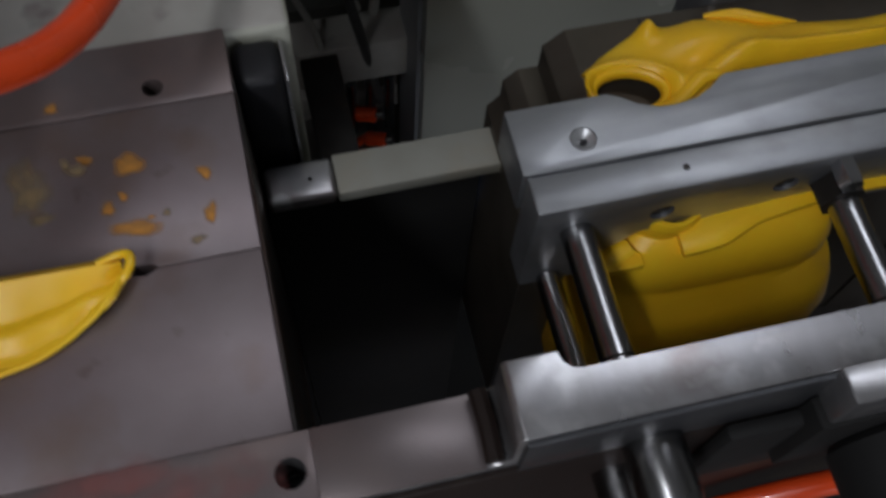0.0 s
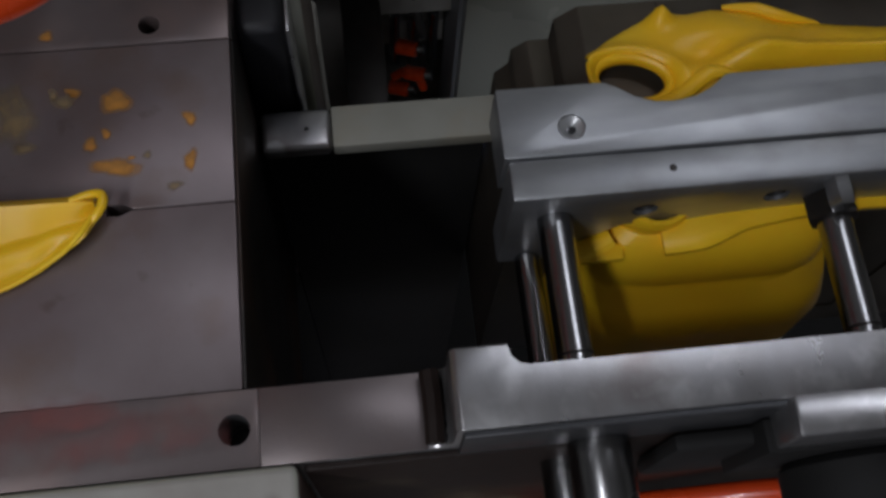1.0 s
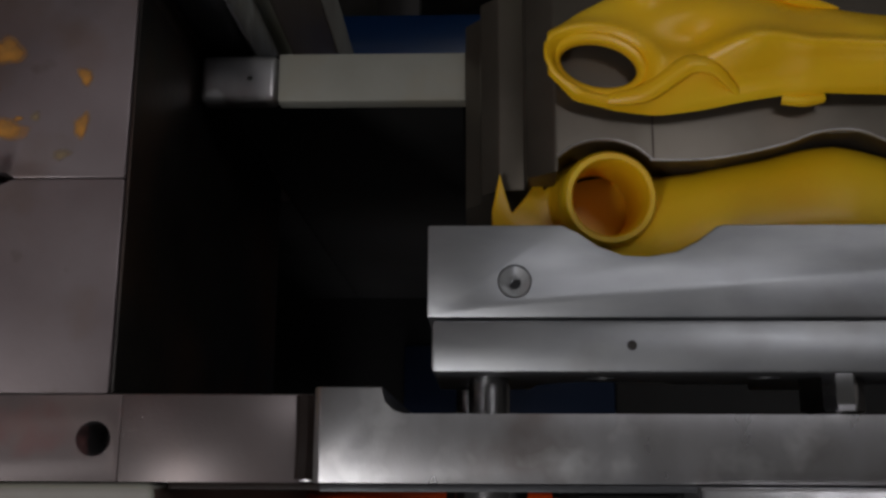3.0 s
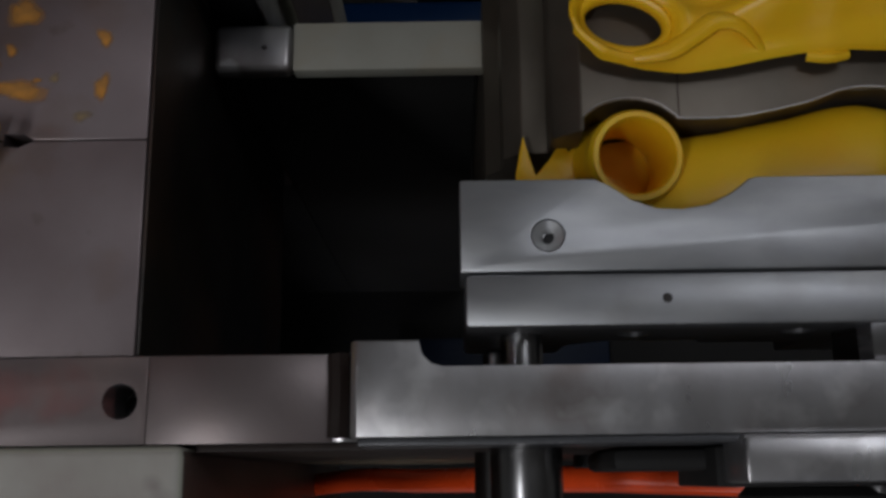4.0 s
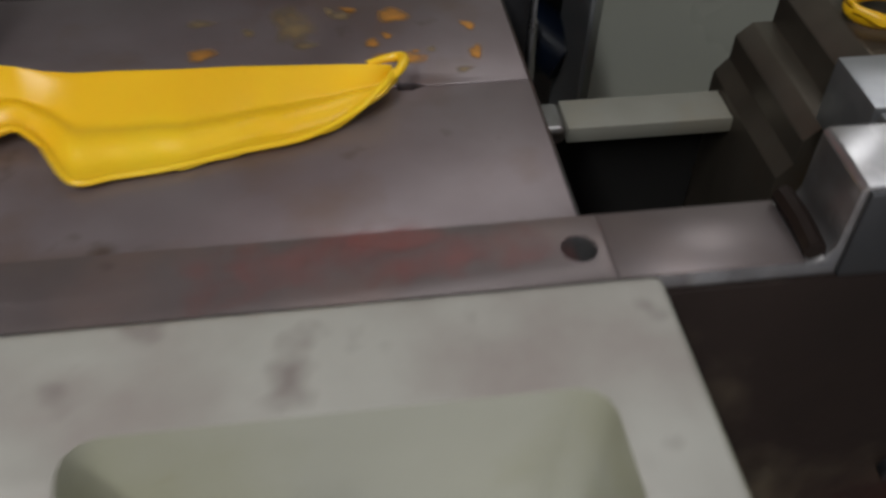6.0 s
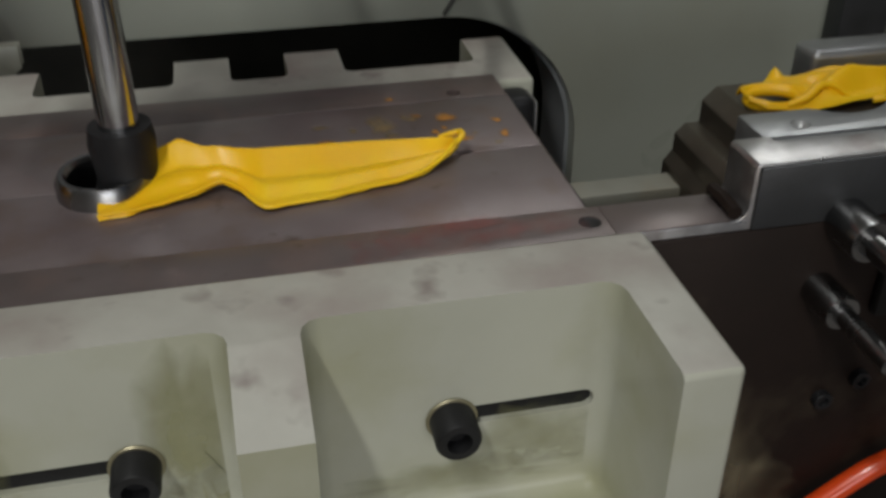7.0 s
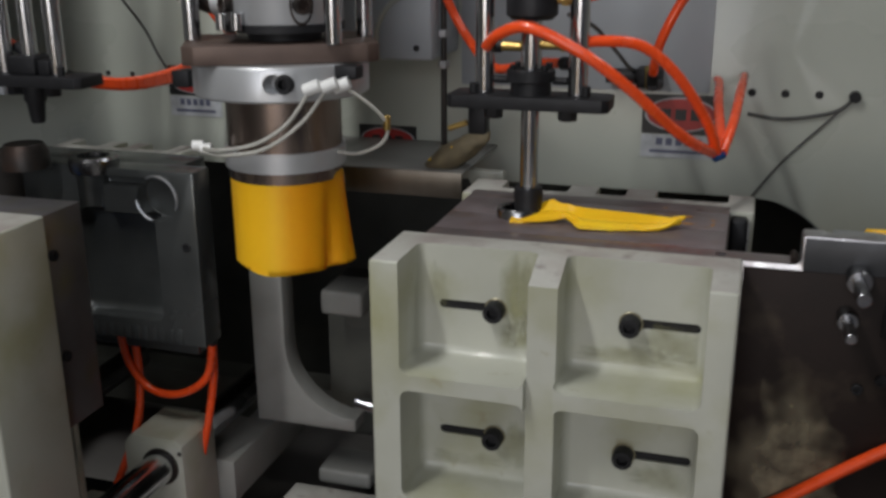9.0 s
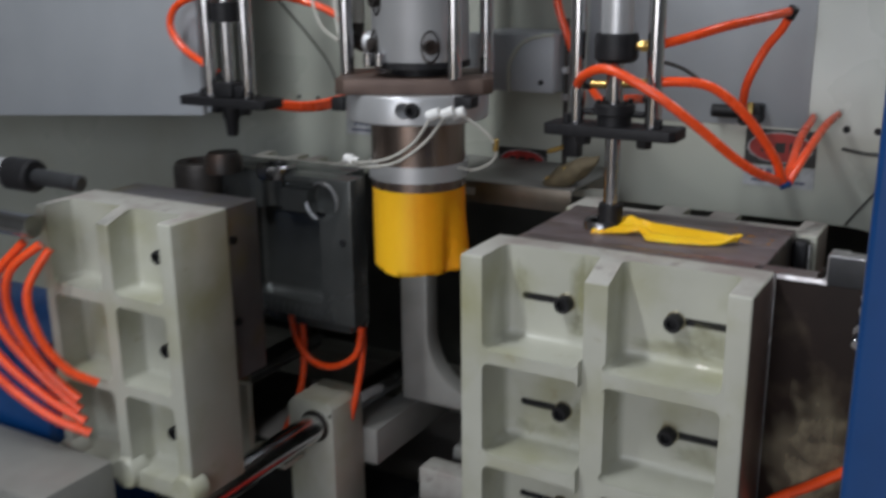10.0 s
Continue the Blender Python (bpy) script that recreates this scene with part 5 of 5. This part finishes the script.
curve += [(-0.80, -0.20)]
part("leg_body", extrude(curve, 0.345, 0.395, "xz", 0.004), M_SHADEGREY, leg)
frame_bar(-1.7, 0.5, 0.62, 0.70, -0.72, -0.62, M_INNER, "dark cross beam inside the machine")
frame_bar(-0.80, -0.45, 0.30, 0.36, -0.83, -0.70, M_BEIGE_WORN, "cream lower rail under the parison")
rc = thing("red_tray", (-0.66, 0.05, FLOOR), "red plastic tray on the machine base", "tray")
tray = part("tray_body", extrude([(-0.78, -0.10), (-0.52, -0.10), (-0.50, 0.18), (-0.80, 0.18)], -0.799, -0.73, "xy", 0.01), M_RED, rc)
tab = thing("stop_tab", (-1.045, 0.0, -0.60), "small cream stop tab beside the tie bar", "stop tab")
part("tab_plate", extrude([(-1.068, -0.60), (-1.068, -0.432), (-1.026, -0.428), (-1.026, -0.60)], 0.0, 0.014, "xz", 0.002), M_BEIGE, tab)
part("tab_foot", box(-1.068, -0.95, 0.0142, 0.075, -0.61, -0.598, 0.001), M_BEIGE, tab)
# cream blocks, their dimness put into the grey
for x0, x1, z0, z1, w in ((-0.748, -0.662, -0.345, -0.295, "on the valve block"), (-0.770, -0.655, -0.720, -0.685, "over the lower rail")):
    cbk = thing("plastic_block", ((x0 + x1) / 2, 0.42, z0), "pale plastic block greyed for shade " + w, "plastic block", "pale blocks in the machine")
    part("block_body", box(x0, x1, 0.40, 0.4995, z0, z1, 0.008, 3), M_SHADEGREY, cbk)
lr = thing("link_shaft", (-0.55, 0.42, -0.57), "chromed shaft inside the machine", "shaft")
part("shaft_body", rod((-0.70, 0.45, -0.55), (-0.40, 0.45, -0.60), 0.014), M_CHROME, lr)
mv = thing("valve_block", (-0.70, 0.52, -0.45), "dark valve block with round port inside the machine", "valve block")
part("block_body", box(-0.78, -0.52, 0.50, 0.62, -0.60, -0.32, 0.008), M_INNER, mv)
part("block_port", rod((-0.70, 0.50, -0.36), (-0.70, 0.47, -0.36), 0.035), M_INNER, mv)

# parts seen down through the slot beside the cross bar
sp = thing("slide_post", (0.0, 0.17, -0.80), "cream curved leg beside the cross bar", "machine leg")
part("post_body", extrude([(-0.010, -0.80), (-0.012, -0.40), (-0.022, -0.16), (0.004, -0.16), (0.010, -0.40), (0.012, -0.80)], 0.155, 0.19, "xz", 0.004), M_BEIGE_WORN, sp)
sr = thing("slide_rod", (0.020, 0.165, -0.8), "chromed upright slide rod beside the cross bar", "shaft")
part("rod_body", rod((0.020, 0.165, -0.80), (0.0195, 0.175, -0.175), 0.0065, 0.004), M_CHROME, sr)
frame_bar(0.0185, 0.0345, 0.20, 0.24, -0.79, -0.20, M_BEIGE_WORN, "worn cream upright behind the cross bar")
frame_bar(0.05, 0.40, 0.50, 0.55, -0.62, -0.55, M_BEIGE_WORN, "worn cream cross rail deep in the machine")
frame_bar(0.05, 0.40, 0.56, 0.60, -0.78, -0.73, M_BEIGE_WORN, "worn cream cross rail deep in the machine")
bt = thing("blue_tray", (0.08, 0.27, -0.45), "blue tray fixed low behind the cross bar", "tray")
part("tray_bracket", box(0.05, 0.09, 0.2872, PY - 0.001, -0.465, -0.455, 0.002), M_DARK, bt)
part("tray_body", box(-0.02, 0.19, 0.235, 0.287, -0.47, -0.45, 0.004), M_BLUE, bt)
for k, pts in enumerate(([(.10, .46, -.30), (.11, .48, -.42), (.13, .50, -.55), (.15, .52, -.70)], [(.14, .5, -.3), (.15, .52, -.45), (.15, .56, -.6)])):
    hose("inner_hose", pts, 0.006, M_BRAID if k else M_WIRE, "grey hose inside the machine", "inner hoses", False)
hose("inner_hose", [(.112, .50, -.765), (.128, .495, -.745), (.142, .49, -.750), (.150, .485, -.775)], 0.006, M_ORANGE, "orange hose inside the machine", "inner hoses", False)

for pts in ([(.03, .50, -.25), (.035, .50, -.33), (.05, .505, -.42), (.075, .51, -.52), (.09, .50, -.60)],
            [(.085, .52, -.25), (.09, .52, -.36), (.115, .53, -.46), (.13, .53, -.52)],
            [(.16, .55, -.25), (.15, .55, -.34), (.165, .54, -.46)]):
    hose("inner_cable", pts, 0.004, M_BRAID, "pale cable inside the machine", "inner hoses", False, "cable")
for x, y, z in ((.128, .50, -.690), (.138, .49, -.738), (.118, .50, -.79)):
    f = thing("red_fitting", (x, y, z), "small red hose fitting inside the machine", "hose fitting", "red fittings")
    part("fitting_body", rod((x - .012, y, z), (x + .012, y - .01, z + .004), .010), M_ORANGE, f)
    part("fitting_collar", rod((x + .012, y - .01, z + .004), (x + .022, y - .012, z + .006), .007), M_CHROME, f)
for k in range(4):
    sc = thing("pipe_stub", (.09 + .025 * k, .53, -.70), "bright pipe stub inside the machine", "pipe", "pipe stubs")
    part("stub_body", rod((.09 + .025 * k, .53, -.78), (.09 + .025 * k, .53, -.66), .007), M_CHROME, sc)
vt = thing("dark_valve", (.17, .56, -.36), "dark round valve inside the machine", "valve")
part("valve_body", rod((.15, .56, -.34), (.19, .52, -.36), .03), M_NAVY, vt)

# sensor block under the cross plate and bracket by the slot
sb = thing("sensor_block", (-.33, .02, .12), "black sensor block under the cross plate", "sensor")
part("sensor_body", box(-.342, -.318, .010, .034, .104, .1457, .002), M_BLACK, sb)
part("sensor_stem", rod((-.345, .02, .118), (-.372, .02, .108), .004), M_BRASS, sb)
gbk = thing("slot_bracket", (-.40, .30, -.06), "small cream bracket at the end of the slot", "bracket")
part("bracket_plate", extrude([(-.425, -.012), (-.36, -.012), (-.36, -.030), (-.395, -.062), (-.405, -.062)], .29, .305, "xz", .001), M_BEIGE, gbk)
cd = thing("cable_duct", (.50, PY - .02, -.15), "dark upright cable duct on the back panel", "cable duct")
part("duct_body", box(.475, .535, PY - .032, PY - .001, -.16, .371, .002), M_DARKFACE, cd)
pp = thing("upright_pipe", (.56, PY - .02, -.2), "pale upright pipe on the back panel", "pipe")
part("pipe_body", rod((.56, PY - .02, -.30), (.56, PY - .02, .371), .012), M_ALU, pp)

# ---- blue gate post by the camera's way ----
bp = thing("gate_post", (.26, -.60, FLOOR), "blue painted guard gate post standing on the floor", "gate post")
part("post_body", box(.180, .308, -.60, -.54, FLOOR, 1.5, .006, 3), M_BLUE, bp)

# ---- pipes and hoses at the far left ----
cy = thing("clamp_cylinder", (-1.30, -.36, .05), "grey hydraulic clamp cylinder with a chromed rod", "hydraulic cylinder")
part("cylinder_body", rod((-1.60, -.36, .066), (-1.195, -.36, .066), .024, .004), M_ALU, cy)
part("cylinder_cap", rod((-1.195, -.36, .066), (-1.13, -.36, .066), .028, .004), M_BLACK, cy)
part("rod_clevis", rod((-1.13, -.36, .066), (-1.02, -.36, .064), .014, .004), M_DARKFACE, cy, "dark rod end")
part("lower_rod", rod((-1.60, -.37, -.020), (-1.14, -.37, -.020), .020), M_CHROME, cy)
for pts in ([(-1.13, -.37, -.05), (-1.18, -.40, -.10), (-1.19, -.40, -.18), (-1.15, -.38, -.27), (-1.09, -.36, -.33)],
            [(-1.17, -.37, -.05), (-1.225, -.40, -.12), (-1.225, -.40, -.20), (-1.17, -.38, -.28), (-1.09, -.36, -.35)],
            [(-1.12, -.36, -.06), (-1.150, -.39, -.13), (-1.135, -.39, -.21), (-1.10, -.37, -.27), (-1.06, -.34, -.30)],
            [(-1.25, -.38, -.10), (-1.27, -.41, -.20), (-1.225, -.40, -.27), (-1.15, -.38, -.33), (-1.08, -.36, -.37)],
            [(-1.30, -.38, -.14), (-1.28, -.42, -.24), (-1.21, -.41, -.31), (-1.13, -.39, -.36), (-1.07, -.36, -.39)]):
    hose("air_hose", pts, 0.0078, ends=False)
bx = thing("blue_cabinet", (-1.5, -.25, FLOOR), "blue painted cabinet behind the hoses", "cabinet")
part("cabinet_body", box(-1.75, -1.21, -.34, -.10, FLOOR, -.26, .006), M_BLUE, bx)
gc = thing("floor_cover", (-1.35, -.45, FLOOR), "dark grey sheet-metal cover low at the machine's foot", "cover")
part("cover_body", box(-1.75, -1.02, -.52, -.36, FLOOR, -.43, .006), M_SHADEGREY, gc)


# ---- motions ----
def motions():
    opening = [(0, 0.059), (1.30, 0.059), (1.333, 0.058), (1.367, 0.044), (1.40, 0.024), (1.433, 0.013), (1.467, 0.0085), (1.5, 0.0065), (1.6, 0.002), (1.7, 0.0), (10, 0.0)]
    walk(jaw, [(t, Matrix.Translation(jaw_base + Vector((-0.003 * d / 0.059, d, 0)))) for t, d in opening])
    grow = [(0, 0.16), (7.0, 0.075), (8.0, 0.040), (8.5, 0.026), (9.0, 0.016), (9.5, 0.008), (10.0, 0.0)]
    walk(par, [(t, Matrix.Translation(par_base + Vector((0, 0, d)))) for t, d in grow])


motions()
